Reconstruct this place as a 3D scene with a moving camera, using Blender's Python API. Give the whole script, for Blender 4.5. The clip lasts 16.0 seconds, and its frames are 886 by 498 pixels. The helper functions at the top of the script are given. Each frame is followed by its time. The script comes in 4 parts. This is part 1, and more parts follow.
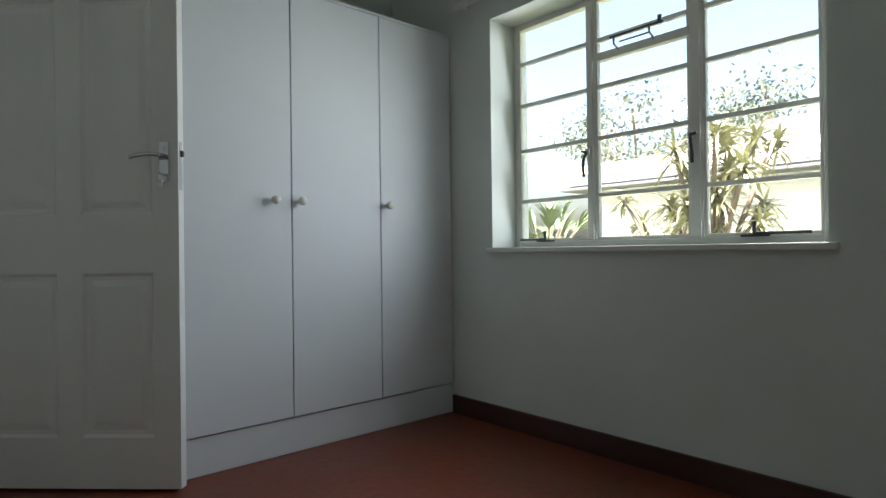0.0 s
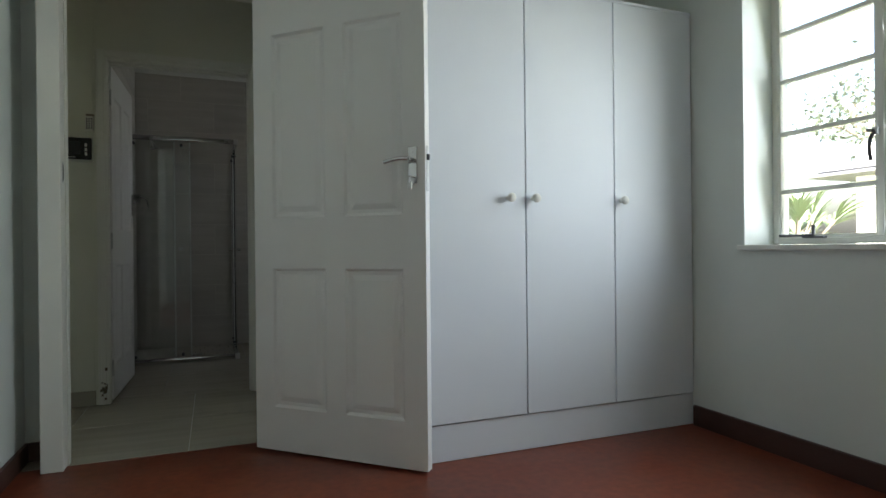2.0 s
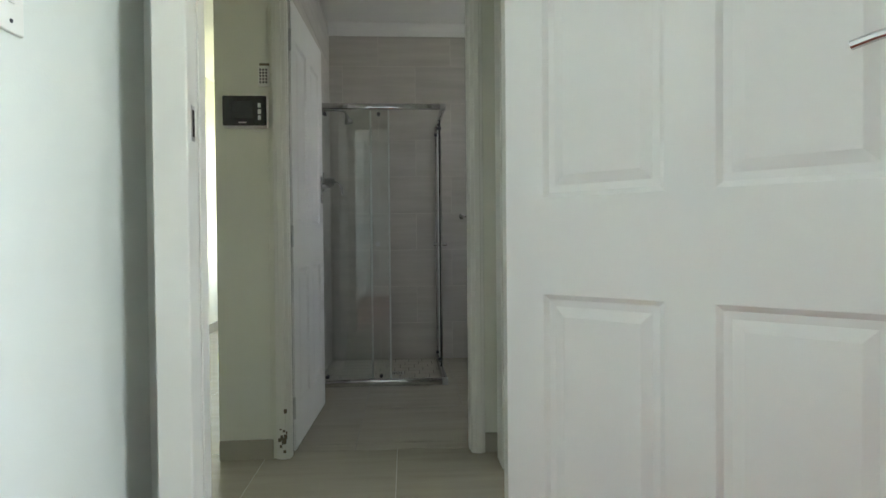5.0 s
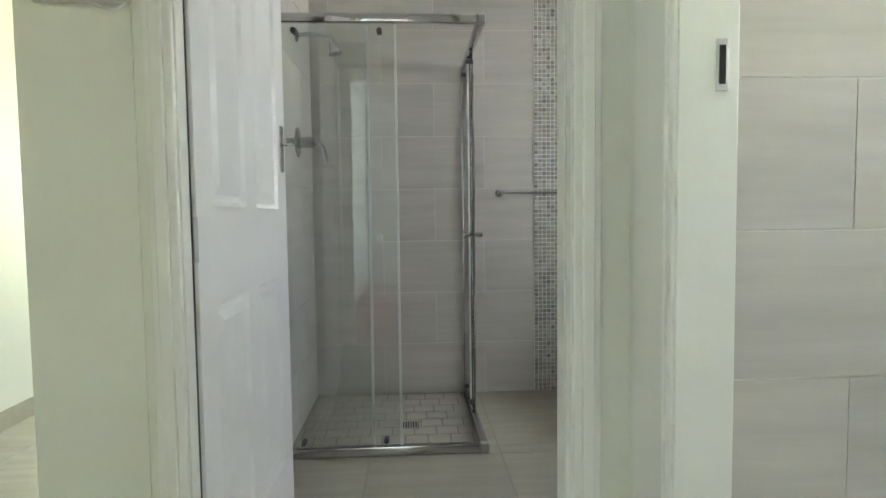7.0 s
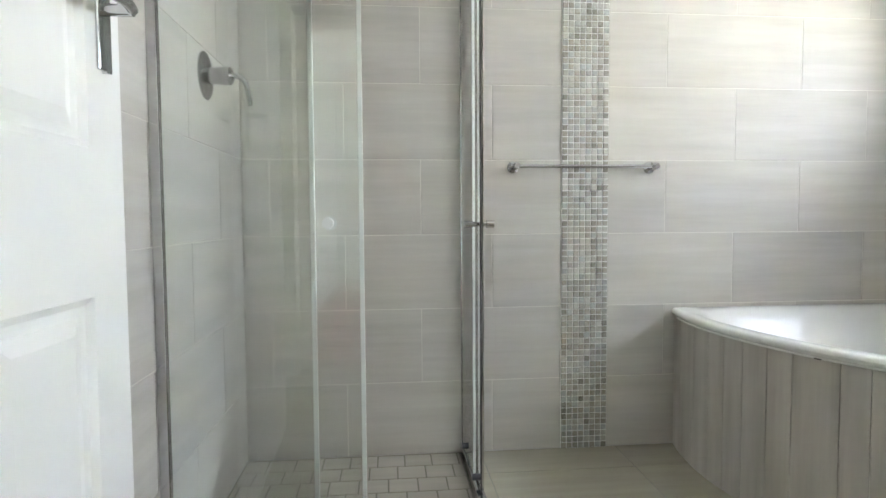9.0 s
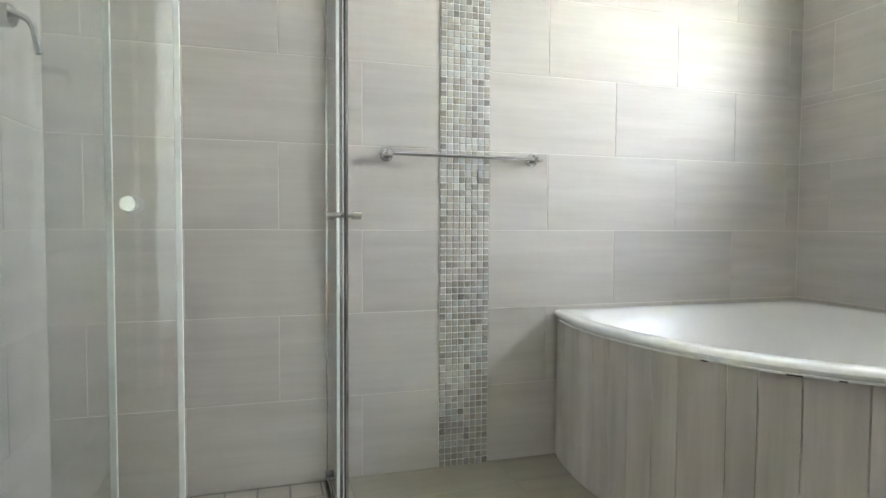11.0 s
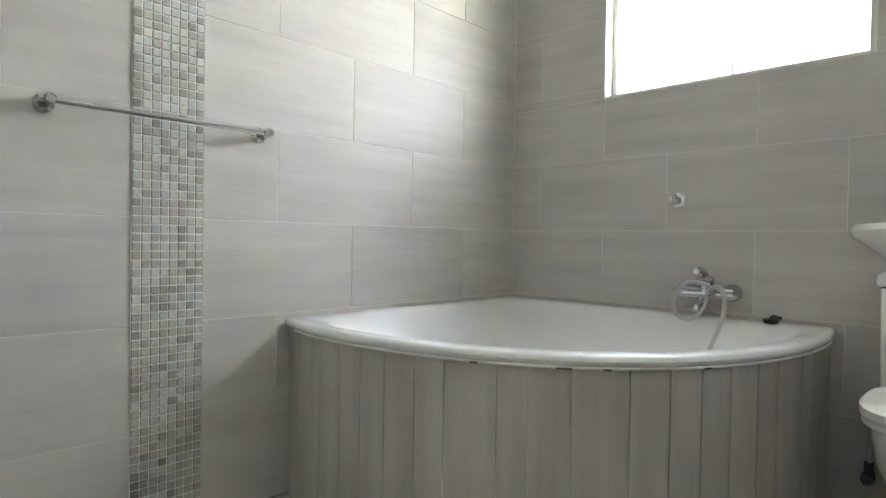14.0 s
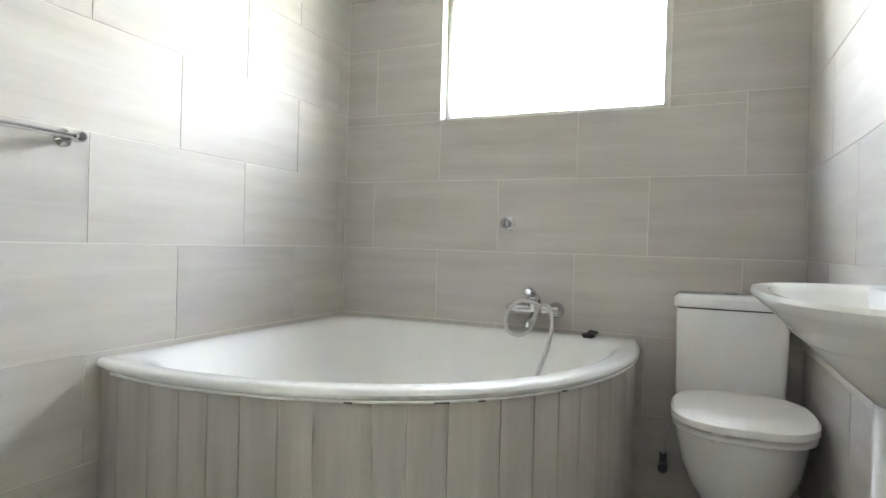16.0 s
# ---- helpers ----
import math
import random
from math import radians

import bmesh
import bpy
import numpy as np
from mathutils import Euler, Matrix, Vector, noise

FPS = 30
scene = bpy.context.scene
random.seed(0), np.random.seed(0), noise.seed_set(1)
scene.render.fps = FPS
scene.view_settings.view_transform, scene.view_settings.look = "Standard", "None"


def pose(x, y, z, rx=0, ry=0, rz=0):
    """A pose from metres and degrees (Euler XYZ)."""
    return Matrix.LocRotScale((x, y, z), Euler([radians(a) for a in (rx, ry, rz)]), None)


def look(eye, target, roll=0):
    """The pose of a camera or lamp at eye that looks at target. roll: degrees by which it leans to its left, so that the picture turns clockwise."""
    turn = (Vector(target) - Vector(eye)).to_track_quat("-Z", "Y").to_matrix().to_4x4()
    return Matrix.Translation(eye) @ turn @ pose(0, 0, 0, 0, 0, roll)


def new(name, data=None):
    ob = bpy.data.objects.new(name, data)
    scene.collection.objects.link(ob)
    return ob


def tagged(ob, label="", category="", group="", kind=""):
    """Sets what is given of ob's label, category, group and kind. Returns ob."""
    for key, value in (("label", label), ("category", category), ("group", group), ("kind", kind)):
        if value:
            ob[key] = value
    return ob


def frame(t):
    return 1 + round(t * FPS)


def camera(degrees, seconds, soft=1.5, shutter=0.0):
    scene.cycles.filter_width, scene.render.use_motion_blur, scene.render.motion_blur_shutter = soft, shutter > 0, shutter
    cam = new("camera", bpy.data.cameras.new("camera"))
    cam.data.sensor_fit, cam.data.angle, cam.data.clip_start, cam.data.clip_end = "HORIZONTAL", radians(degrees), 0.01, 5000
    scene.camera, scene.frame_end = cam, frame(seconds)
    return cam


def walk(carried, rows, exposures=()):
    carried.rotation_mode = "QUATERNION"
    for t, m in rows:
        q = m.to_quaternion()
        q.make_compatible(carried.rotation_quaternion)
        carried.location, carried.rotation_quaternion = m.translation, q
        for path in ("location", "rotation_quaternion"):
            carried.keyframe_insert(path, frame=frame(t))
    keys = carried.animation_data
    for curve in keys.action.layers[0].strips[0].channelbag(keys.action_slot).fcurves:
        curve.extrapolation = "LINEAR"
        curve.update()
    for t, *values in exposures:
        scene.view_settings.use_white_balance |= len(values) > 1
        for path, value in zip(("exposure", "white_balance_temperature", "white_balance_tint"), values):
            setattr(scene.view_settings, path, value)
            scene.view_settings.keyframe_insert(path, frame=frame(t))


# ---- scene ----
cam = camera(74.4, 16.0)
PATH = [
    (0, (0.23, -4.313, 0.929), (1.552, -2.813, 0.936), -0.7),
    (0.5, (0.22, -4.312, 0.937), (1.415, -2.709, 0.94), -0.7),
    (1, (0.209, -4.303, 0.941), (1.25, -2.596, 0.943), -0.7),
    (1.5, (0.175, -4.259, 0.943), (1.07, -2.471, 0.944), -0.7),
    (2, (0.14, -4.201, 0.939), (0.874, -2.341, 0.939), -0.6),
    (2.5, (0.105, -4.097, 0.929), (0.704, -2.189, 0.929), -0.5),
    (3, (0.114, -3.887, 0.916), (0.585, -1.944, 0.915), -0.5),
    (3.5, (0.109, -3.666, 0.926), (0.467, -1.698, 0.925), -0.4),
    (4, (0.085, -3.357, 0.947), (0.322, -1.372, 0.939), -0.5),
    (4.2, (0.083, -3.247, 0.953), (0.284, -1.257, 0.945), -0.4),
    (6.3, (0.045, -1.838, 1.035), (0.147, 0.158, 0.961), -0.6),
    (6.5, (0.041, -1.693, 1.027), (0.149, 0.303, 0.957), -0.6),
    (7, (0.022, -1.322, 1.06), (0.13, 0.672, 0.943), -0.7),
    (7.5, (0.001, -1.01, 1.042), (0.112, 0.983, 0.921), -0.5),
    (8, (-0.004, -0.759, 1.01), (0.120, 1.234, 0.898), -0.6),
    (8.2, (0.004, -0.631, 1.012), (0.136, 1.361, 0.889), -0.4),
    (10.3, (0.148, -0.114, 0.902), (0.48, 1.857, 0.833), 0.0),
    (10.5, (0.174, -0.107, 0.908), (0.542, 1.858, 0.836), 0.4),
    (11, (0.13, -0.013, 0.93), (0.703, 1.902, 0.846), 0.3),
    (11.5, (0.118, 0.028, 0.915), (0.832, 1.895, 0.851), 0.3),
    (12, (0.119, 0.092, 0.904), (0.98, 1.896, 0.841), 0.4),
    (12.5, (0.135, 0.166, 0.89), (1.134, 1.898, 0.836), 0.6),
    (13, (0.162, 0.224, 0.88), (1.32, 1.853, 0.833), 0.7),
    (13.5, (0.19, 0.275, 0.874), (1.476, 1.807, 0.832), 0.9),
    (14, (0.191, 0.37, 0.858), (1.629, 1.759, 0.827), 0.9),
    (14.5, (0.19, 0.44, 0.874), (1.752, 1.688, 0.835), 1.2),
    (15, (0.179, 0.487, 0.887), (1.854, 1.579, 0.86), 1.4),
    (15.5, (0.15, 0.536, 0.902), (1.911, 1.484, 0.881), 1.5),
    (16, (0.118, 0.584, 0.932), (1.956, 1.372, 0.917), 1.6),
]
EXPOSURES = [(0, 3.3), (1.5, 3.75), (2.5, 4.15), (4.2, 5.05), (6.5, 6.45), (7.5, 6.85), (8.2, 7.2), (10.3, 7.6), (12.5, 7.27), (14, 7.25), (15, 7.5), (16, 7.7)]
walk(cam, [(t, look(eye, target, roll)) for t, eye, target, roll in PATH], EXPOSURES)
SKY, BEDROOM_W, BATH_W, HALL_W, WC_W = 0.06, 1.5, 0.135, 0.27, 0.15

# ---- sky, sun, window lights, added fill lamp ----
world = bpy.data.worlds.new("world")
scene.world = world
world.use_nodes = True
_n = world.node_tree.nodes
_sky = _n.new("ShaderNodeTexSky")
_sky.sky_type = "NISHITA"
_sky.sun_disc = False
_sky.sun_elevation = radians(58)
_sky.sun_rotation = radians(250)
_sky.air_density, _sky.dust_density = 1.2, 6.0
world.node_tree.links.new(_sky.outputs[0], _n["Background"].inputs[0])
_n["Background"].inputs[1].default_value = SKY

_sun = bpy.data.lights.new("sun", "SUN")
_sun.energy, _sun.angle, _sun.color = 5.0, radians(0.5), (1.0, 0.96, 0.9)
new("sun", _sun).matrix_world = look((-6, -3, 12), (0, 0, 0))


def window_light(name, eye, target, wide, high, watts, colour=(1, 1, 1)):
    data = bpy.data.lights.new(name, "AREA")
    data.shape, data.size, data.size_y, data.energy, data.color = "RECTANGLE", wide, high, watts, colour
    data.spread = radians(140)
    new(name, data).matrix_world = look(eye, target)


# daylight standing in the openings of the bedroom, the bathroom and the passage
window_light("bathroom_daylight", (2.575, 1.1525, 1.705), (0.6, 1.1525, 1.705), 0.93, 0.44, BATH_W, (0.92, 0.94, 1.0))
for _z in (1.16, 1.56, 1.96):
    window_light("bedroom_daylight", (2.653, -2.92, _z), (0, -2.92, _z - 0.6), 1.5, 0.38, BEDROOM_W / 3, (0.84, 0.94, 1.0))
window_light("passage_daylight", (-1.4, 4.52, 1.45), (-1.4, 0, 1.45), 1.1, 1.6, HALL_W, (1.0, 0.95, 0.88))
# unseen lamp in an invented opening, added to brighten toilet room and hall
window_light("toilet_room_fill", (2.60, -0.62, 1.8), (0, -0.62, 1.8), 0.6, 0.6, WC_W, (1.0, 0.96, 0.91))


# ---- materials ----
def material(name, colour, rough=0.5, metal=0.0):
    m = bpy.data.materials.new(name)
    m.use_nodes = True
    b = m.node_tree.nodes["Principled BSDF"]
    b.inputs["Base Color"].default_value = (*colour, 1)
    b.inputs["Roughness"].default_value = rough
    b.inputs["Metallic"].default_value = metal
    return m, m.node_tree, b


def add_noise(nt, coord, scale, stretch=(1, 1, 1), detail=4, shift=None):
    mp = nt.nodes.new("ShaderNodeMapping")
    mp.inputs["Scale"].default_value = stretch
    nt.links.new(coord, mp.inputs["Vector"])
    if shift is not None:
        nt.links.new(shift, mp.inputs["Location"])
    t = nt.nodes.new("ShaderNodeTexNoise")
    t.inputs["Scale"].default_value, t.inputs["Detail"].default_value = scale, detail
    nt.links.new(mp.outputs[0], t.inputs["Vector"])
    return t.outputs["Fac"]


def ramp(nt, fac, stops):
    r = nt.nodes.new("ShaderNodeValToRGB")
    e = r.color_ramp.elements
    while len(e) < len(stops):
        e.new(0.5)
    for k, (p, c) in zip(e, stops):
        k.position, k.color = p, (*c, 1)
    nt.links.new(fac, r.inputs[0])
    return r.outputs[0]


def mixed(nt, fac, a, b, how="MIX"):
    m = nt.nodes.new("ShaderNodeMix")
    m.data_type, m.blend_type = "RGBA", how
    for sock, v in ((m.inputs[0], fac), (m.inputs[6], a), (m.inputs[7], b)):
        if isinstance(v, (int, float)):
            sock.default_value = v
        elif isinstance(v, tuple):
            sock.default_value = (*v, 1)
        else:
            nt.links.new(v, sock)
    return m.outputs[2]


def bump(nt, b, fac, strength, distance):
    k = nt.nodes.new("ShaderNodeBump")
    k.inputs["Strength"].default_value, k.inputs["Distance"].default_value = strength, distance
    nt.links.new(fac, k.inputs["Height"])
    nt.links.new(k.outputs[0], b.inputs["Normal"])


def scaled(c, k):
    return tuple(v * k for v in c)


def painted(name, colour, rough=0.6, grain=0.15, vary=0.06):
    """Rolled or brushed paint: large faint blotches, fine stipple."""
    m, nt, b = material(name, colour, rough)
    co = nt.nodes.new("ShaderNodeTexCoord").outputs["Object"]
    big = add_noise(nt, co, 1.6, detail=5)
    fine = add_noise(nt, co, 160, detail=2)
    c = ramp(nt, big, [(0.3, scaled(colour, 1 - vary)), (0.7, scaled(colour, 1 + vary * 0.5))])
    nt.links.new(c, b.inputs["Base Color"])
    r = ramp(nt, add_noise(nt, co, 6), [(0.3, (rough * 0.88,) * 3), (0.75, (min(1, rough * 1.12),) * 3)])
    nt.links.new(r, b.inputs["Roughness"])
    bump(nt, b, fine, grain, 0.002)
    return m


def streaked_tile(name, dark, light, rough=0.3):
    """Vein-cut porcelain: long fine streaks along the tile, each tile cut from another spot."""
    m, nt, b = material(name, light, rough)
    co = nt.nodes.new("ShaderNodeTexCoord").outputs["Object"]
    info = nt.nodes.new("ShaderNodeObjectInfo")
    sc = nt.nodes.new("ShaderNodeMath")
    sc.operation = "MULTIPLY"
    sc.inputs[1].default_value = 37.0
    nt.links.new(info.outputs["Random"], sc.inputs[0])
    long = add_noise(nt, co, 3.0, (0.55, 5.5, 1), 6, sc.outputs[0])
    fine = add_noise(nt, co, 14.0, (0.25, 6.0, 1), 4, sc.outputs[0])
    cloud = add_noise(nt, co, 2.4, (0.6, 2.2, 1), 2, sc.outputs[0])
    c = ramp(nt, long, [(0.30, dark), (0.72, light)])
    c = mixed(nt, 0.15, c, ramp(nt, fine, [(0.35, dark), (0.65, light)]))
    c = mixed(nt, 0.2, c, ramp(nt, cloud, [(0.2, dark), (0.8, light)]))
    tone = ramp(nt, info.outputs["Random"], [(0.0, (0.93, 0.93, 0.94)), (1.0, (1.0, 0.995, 0.985))])
    nt.links.new(mixed(nt, 1.0, c, tone, "MULTIPLY"), b.inputs["Base Color"])
    bump(nt, b, fine, 0.05, 0.001)
    b.inputs["Specular IOR Level"].default_value = 0.10
    return m


def mosaic_glass(name):
    m, nt, b = material(name, (0.4, 0.4, 0.36), 0.12)
    info = nt.nodes.new("ShaderNodeObjectInfo")
    co = nt.nodes.new("ShaderNodeTexCoord").outputs["Object"]
    stops = [(0.0, (0.14, 0.125, 0.10)), (0.14, (0.33, 0.305, 0.25)), (0.3, (0.48, 0.465, 0.41)), (0.45, (0.40, 0.42, 0.42)),
             (0.6, (0.22, 0.20, 0.165)), (0.72, (0.56, 0.55, 0.51)), (0.86, (0.34, 0.305, 0.245))]
    c = ramp(nt, info.outputs["Random"], stops)
    c = mixed(nt, 0.3, c, ramp(nt, add_noise(nt, co, 90, detail=3), [(0.35, (0.25, 0.25, 0.22)), (0.7, (0.62, 0.62, 0.58))]))
    nt.links.new(c, b.inputs["Base Color"])
    return m


def mosaic_far(name):
    """For the joined rows of the strip: a tone for each cell of the 24.7 mm grid."""
    m, nt, b = material(name, (0.4, 0.4, 0.36), 0.12)
    co = nt.nodes.new("ShaderNodeTexCoord").outputs["Object"]
    mp = nt.nodes.new("ShaderNodeMapping")
    mp.inputs["Scale"].default_value = (1 / 0.0246875,) * 3
    mp.inputs["Location"].default_value = (-0.748 / 0.0246875, 0, 0)
    nt.links.new(co, mp.inputs["Vector"])
    fl = nt.nodes.new("ShaderNodeVectorMath")
    fl.operation = "FLOOR"
    nt.links.new(mp.outputs[0], fl.inputs[0])
    w = nt.nodes.new("ShaderNodeTexWhiteNoise")
    w.noise_dimensions = "2D"
    nt.links.new(fl.outputs[0], w.inputs["Vector"])
    stops = [(0.0, (0.14, 0.125, 0.10)), (0.14, (0.33, 0.305, 0.25)), (0.3, (0.48, 0.465, 0.41)), (0.45, (0.40, 0.42, 0.42)),
             (0.6, (0.22, 0.20, 0.165)), (0.72, (0.56, 0.55, 0.51)), (0.86, (0.34, 0.305, 0.245))]
    c = ramp(nt, w.outputs["Value"], stops)
    c = mixed(nt, 0.3, c, ramp(nt, add_noise(nt, co, 90, detail=3), [(0.35, (0.25, 0.25, 0.22)), (0.7, (0.62, 0.62, 0.58))]))
    nt.links.new(c, b.inputs["Base Color"])
    return m


def red_floor(name):
    """Polished red oxide screed, mottled, worn in places."""
    m, nt, b = material(name, (0.2, 0.05, 0.02), 0.35)
    co = nt.nodes.new("ShaderNodeTexCoord").outputs["Object"]
    a = add_noise(nt, co, 2.2, detail=6)
    d = add_noise(nt, co, 26, detail=5)
    c = ramp(nt, a, [(0.3, (0.14, 0.027, 0.012)), (0.55, (0.205, 0.043, 0.018)), (0.75, (0.27, 0.070, 0.028))])
    c = mixed(nt, 0.35, c, ramp(nt, d, [(0.35, (0.09, 0.019, 0.008)), (0.7, (0.26, 0.063, 0.027))]))
    nt.links.new(c, b.inputs["Base Color"])
    nt.links.new(ramp(nt, a, [(0.3, (0.3,) * 3), (0.75, (0.5,) * 3)]), b.inputs["Roughness"])
    bump(nt, b, d, 0.06, 0.002)
    return m


def clear_glass(name, tint=(0.93, 0.97, 0.95), rough=0.0):
    m, nt, b = material(name, tint, rough)
    b.inputs["Transmission Weight"].default_value = 1.0
    b.inputs["IOR"].default_value = 1.45
    return m


def leafy(name, a, b_):
    m, nt, b = material(name, a, 0.45)
    co = nt.nodes.new("ShaderNodeTexCoord").outputs["Object"]
    nt.links.new(ramp(nt, add_noise(nt, co, 5, detail=4), [(0.3, a), (0.7, b_)]), b.inputs["Base Color"])
    return m


M_WALL = painted("green_white_wall_paint", (0.675, 0.71, 0.665), 0.55)
M_HALL = painted("pale_green_wall_paint", (0.72, 0.725, 0.63), 0.5)
M_CEIL = painted("white_ceiling_paint", (0.78, 0.78, 0.75), 0.8)
M_GLOSS = painted("white_enamel_paint", (0.74, 0.74, 0.68), 0.32, 0.08, 0.04)
M_DOOR = painted("white_door_enamel", (0.77, 0.765, 0.745), 0.34, 0.06, 0.03)
M_MELA = painted("white_melamine", (0.78, 0.81, 0.85), 0.55, 0.03, 0.02)
M_GAP_SHADE = painted("grey_door_gap_shade", (0.16, 0.16, 0.17), 0.7)
M_RED = red_floor("red_polished_floor")
M_SKIRT = painted("dark_red_brown_paint", (0.055, 0.022, 0.016), 0.4)
M_TILE = streaked_tile("beige_vein_cut_tile", (0.455, 0.432, 0.393), (0.582, 0.557, 0.516), 0.38)
M_SKTILE = streaked_tile("beige_bath_panel_tile", (0.42, 0.39, 0.35), (0.62, 0.585, 0.54), 0.34)
M_FLOOR = streaked_tile("cream_floor_tile", (0.36, 0.34, 0.275), (0.45, 0.42, 0.345), 0.2)
M_GROUT = painted("pale_grout", (0.64, 0.62, 0.56), 0.85, 0.3)
M_FGROUT = painted("grey_floor_grout", (0.30, 0.29, 0.25), 0.9, 0.3)
M_SHTILE = streaked_tile("shower_floor_tile", (0.40, 0.38, 0.32), (0.50, 0.47, 0.41), 0.4)
M_DGROUT = painted("stained_shower_grout", (0.22, 0.205, 0.17), 0.9, 0.3)
M_MOS = mosaic_glass("glass_mosaic")
M_MOSF = mosaic_far("glass_mosaic_joined")
M_MGROUT = painted("white_mosaic_grout", (0.82, 0.82, 0.79), 0.8, 0.3)
M_CHROME = material("chrome", (0.60, 0.60, 0.61), 0.08, 1.0)[0]
M_STEEL = painted("brushed_steel", (0.55, 0.55, 0.54), 0.35)
M_STEEL.node_tree.nodes["Principled BSDF"].inputs["Metallic"].default_value = 1.0
M_CERAM = painted("white_glazed_ceramic", (0.80, 0.80, 0.78), 0.1, 0.0, 0.015)
M_ACRYL = painted("white_bath_acrylic", (0.80, 0.80, 0.78), 0.22, 0.0, 0.015)
M_SEAT = painted("white_seat_plastic", (0.80, 0.79, 0.77), 0.25, 0.0, 0.015)
M_BLACK = painted("black_plastic_and_hole_shade", (0.012, 0.012, 0.013), 0.25, 0.05)
# rubber parts; also the dark fillers that paint shade into narrow gaps
M_RUBBER_SHADE = painted("dark_rubber_and_gap_shade", (0.03, 0.03, 0.03), 0.6)
M_PLAST = painted("white_plastic", (0.75, 0.75, 0.70), 0.4, 0.05)
M_GREYP = painted("grey_screen", (0.035, 0.036, 0.038), 0.15, 0.0)
M_RAWWALL = painted("chipped_plaster", (0.16, 0.13, 0.09), 0.9, 0.5)
M_IRON = painted("dark_window_iron", (0.05, 0.05, 0.06), 0.45)
M_GLASS = clear_glass("shower_glass", (0.945, 0.97, 0.955))
M_PANE = clear_glass("window_glass", (0.97, 0.98, 0.98))
M_FROST = clear_glass("frosted_glass", (0.96, 0.97, 0.98), 0.35)
M_SEAL = painted("clear_pvc_seal", (0.70, 0.73, 0.70), 0.3, 0.0)
M_LEAF = leafy("yellow_green_leaf", (0.15, 0.16, 0.08), (0.30, 0.29, 0.17))
M_PALM = leafy("green_palm_leaf", (0.06, 0.10, 0.04), (0.12, 0.16, 0.07))
M_TREE = leafy("grey_green_tree_leaf", (0.07, 0.09, 0.06), (0.12, 0.14, 0.10))
M_BARK = painted("grey_bark", (0.15, 0.12, 0.09), 0.9, 0.6)
M_PLASTER = painted("white_outside_plaster", (0.72, 0.72, 0.70), 0.85, 0.4)
M_ROOF = painted("grey_roof_tile", (0.10, 0.10, 0.105), 0.8, 0.4)
M_GRASS = leafy("lawn", (0.09, 0.10, 0.05), (0.15, 0.16, 0.09))
M_AWN = painted("green_shade_cloth", (0.03, 0.22, 0.12), 0.8)
M_BROWN = painted("brown_timber", (0.12, 0.06, 0.035), 0.6)


# ---- mesh helpers ----
def mesh_of(name, bm, mat, smooth=False):
    me = bpy.data.meshes.new(name)
    bmesh.ops.recalc_face_normals(bm, faces=bm.faces)
    bm.to_mesh(me)
    bm.free()
    me.materials.append(mat)
    if smooth:
        me.shade_smooth()
        me.set_sharp_from_angle(angle=radians(40))
    return me


def add_box(bm, x0, x1, y0, y1, z0, z1, bev=0.0):
    m = Matrix.Translation(((x0 + x1) / 2, (y0 + y1) / 2, (z0 + z1) / 2)) @ Matrix.Diagonal((x1 - x0, y1 - y0, z1 - z0, 1))
    vs = bmesh.ops.create_cube(bm, size=1, matrix=m)["verts"]
    if bev:
        es = list({e for v in vs for e in v.link_edges})
        bmesh.ops.bevel(bm, geom=es, offset=bev, segments=2, profile=0.5, affect="EDGES")


def add_rod(bm, a, b, r, r2=None, seg=16):
    a, b = Vector(a), Vector(b)
    q = (b - a).to_track_quat("Z", "Y").to_matrix().to_4x4()
    bmesh.ops.create_cone(bm, cap_ends=True, segments=seg, radius1=r, radius2=r if r2 is None else r2, depth=(b - a).length,
                          matrix=Matrix.Translation((a + b) / 2) @ q)


def add_lathe(bm, profile, m=Matrix(), seg=24):
    """Turn (radius, height) pairs round the local z axis."""
    rings = []
    for r, h in profile:
        rings.append([bm.verts.new(m @ Vector((r * math.cos(2 * math.pi * i / seg), r * math.sin(2 * math.pi * i / seg), h))) for i in range(seg)])
    for p, q in zip(rings, rings[1:]):
        for i in range(seg):
            bm.faces.new((p[i], p[(i + 1) % seg], q[(i + 1) % seg], q[i]))
    bm.faces.new(rings[0][::-1])
    bm.faces.new(rings[-1])


def loft(bm, rings, close_first=True, close_last=True):
    vs = [[bm.verts.new(p) for p in ring] for ring in rings]
    n = len(vs[0])
    for p, q in zip(vs, vs[1:]):
        for i in range(n):
            bm.faces.new((p[i], p[(i + 1) % n], q[(i + 1) % n], q[i]))
    if close_first:
        bm.faces.new(vs[0][::-1])
    if close_last:
        bm.faces.new(vs[-1])


def add_tube(bm, pts, r, seg=10):
    pts = [Vector(p) for p in pts]
    rings = []
    up = Vector((0.13, 0.21, 0.97))
    for i, p in enumerate(pts):
        d = (pts[min(i + 1, len(pts) - 1)] - pts[max(i - 1, 0)]).normalized()
        u = d.cross(up).normalized()
        v = d.cross(u).normalized()
        rings.append([p + (u * math.cos(2 * math.pi * k / seg) + v * math.sin(2 * math.pi * k / seg)) * r for k in range(seg)])
    loft(bm, rings)


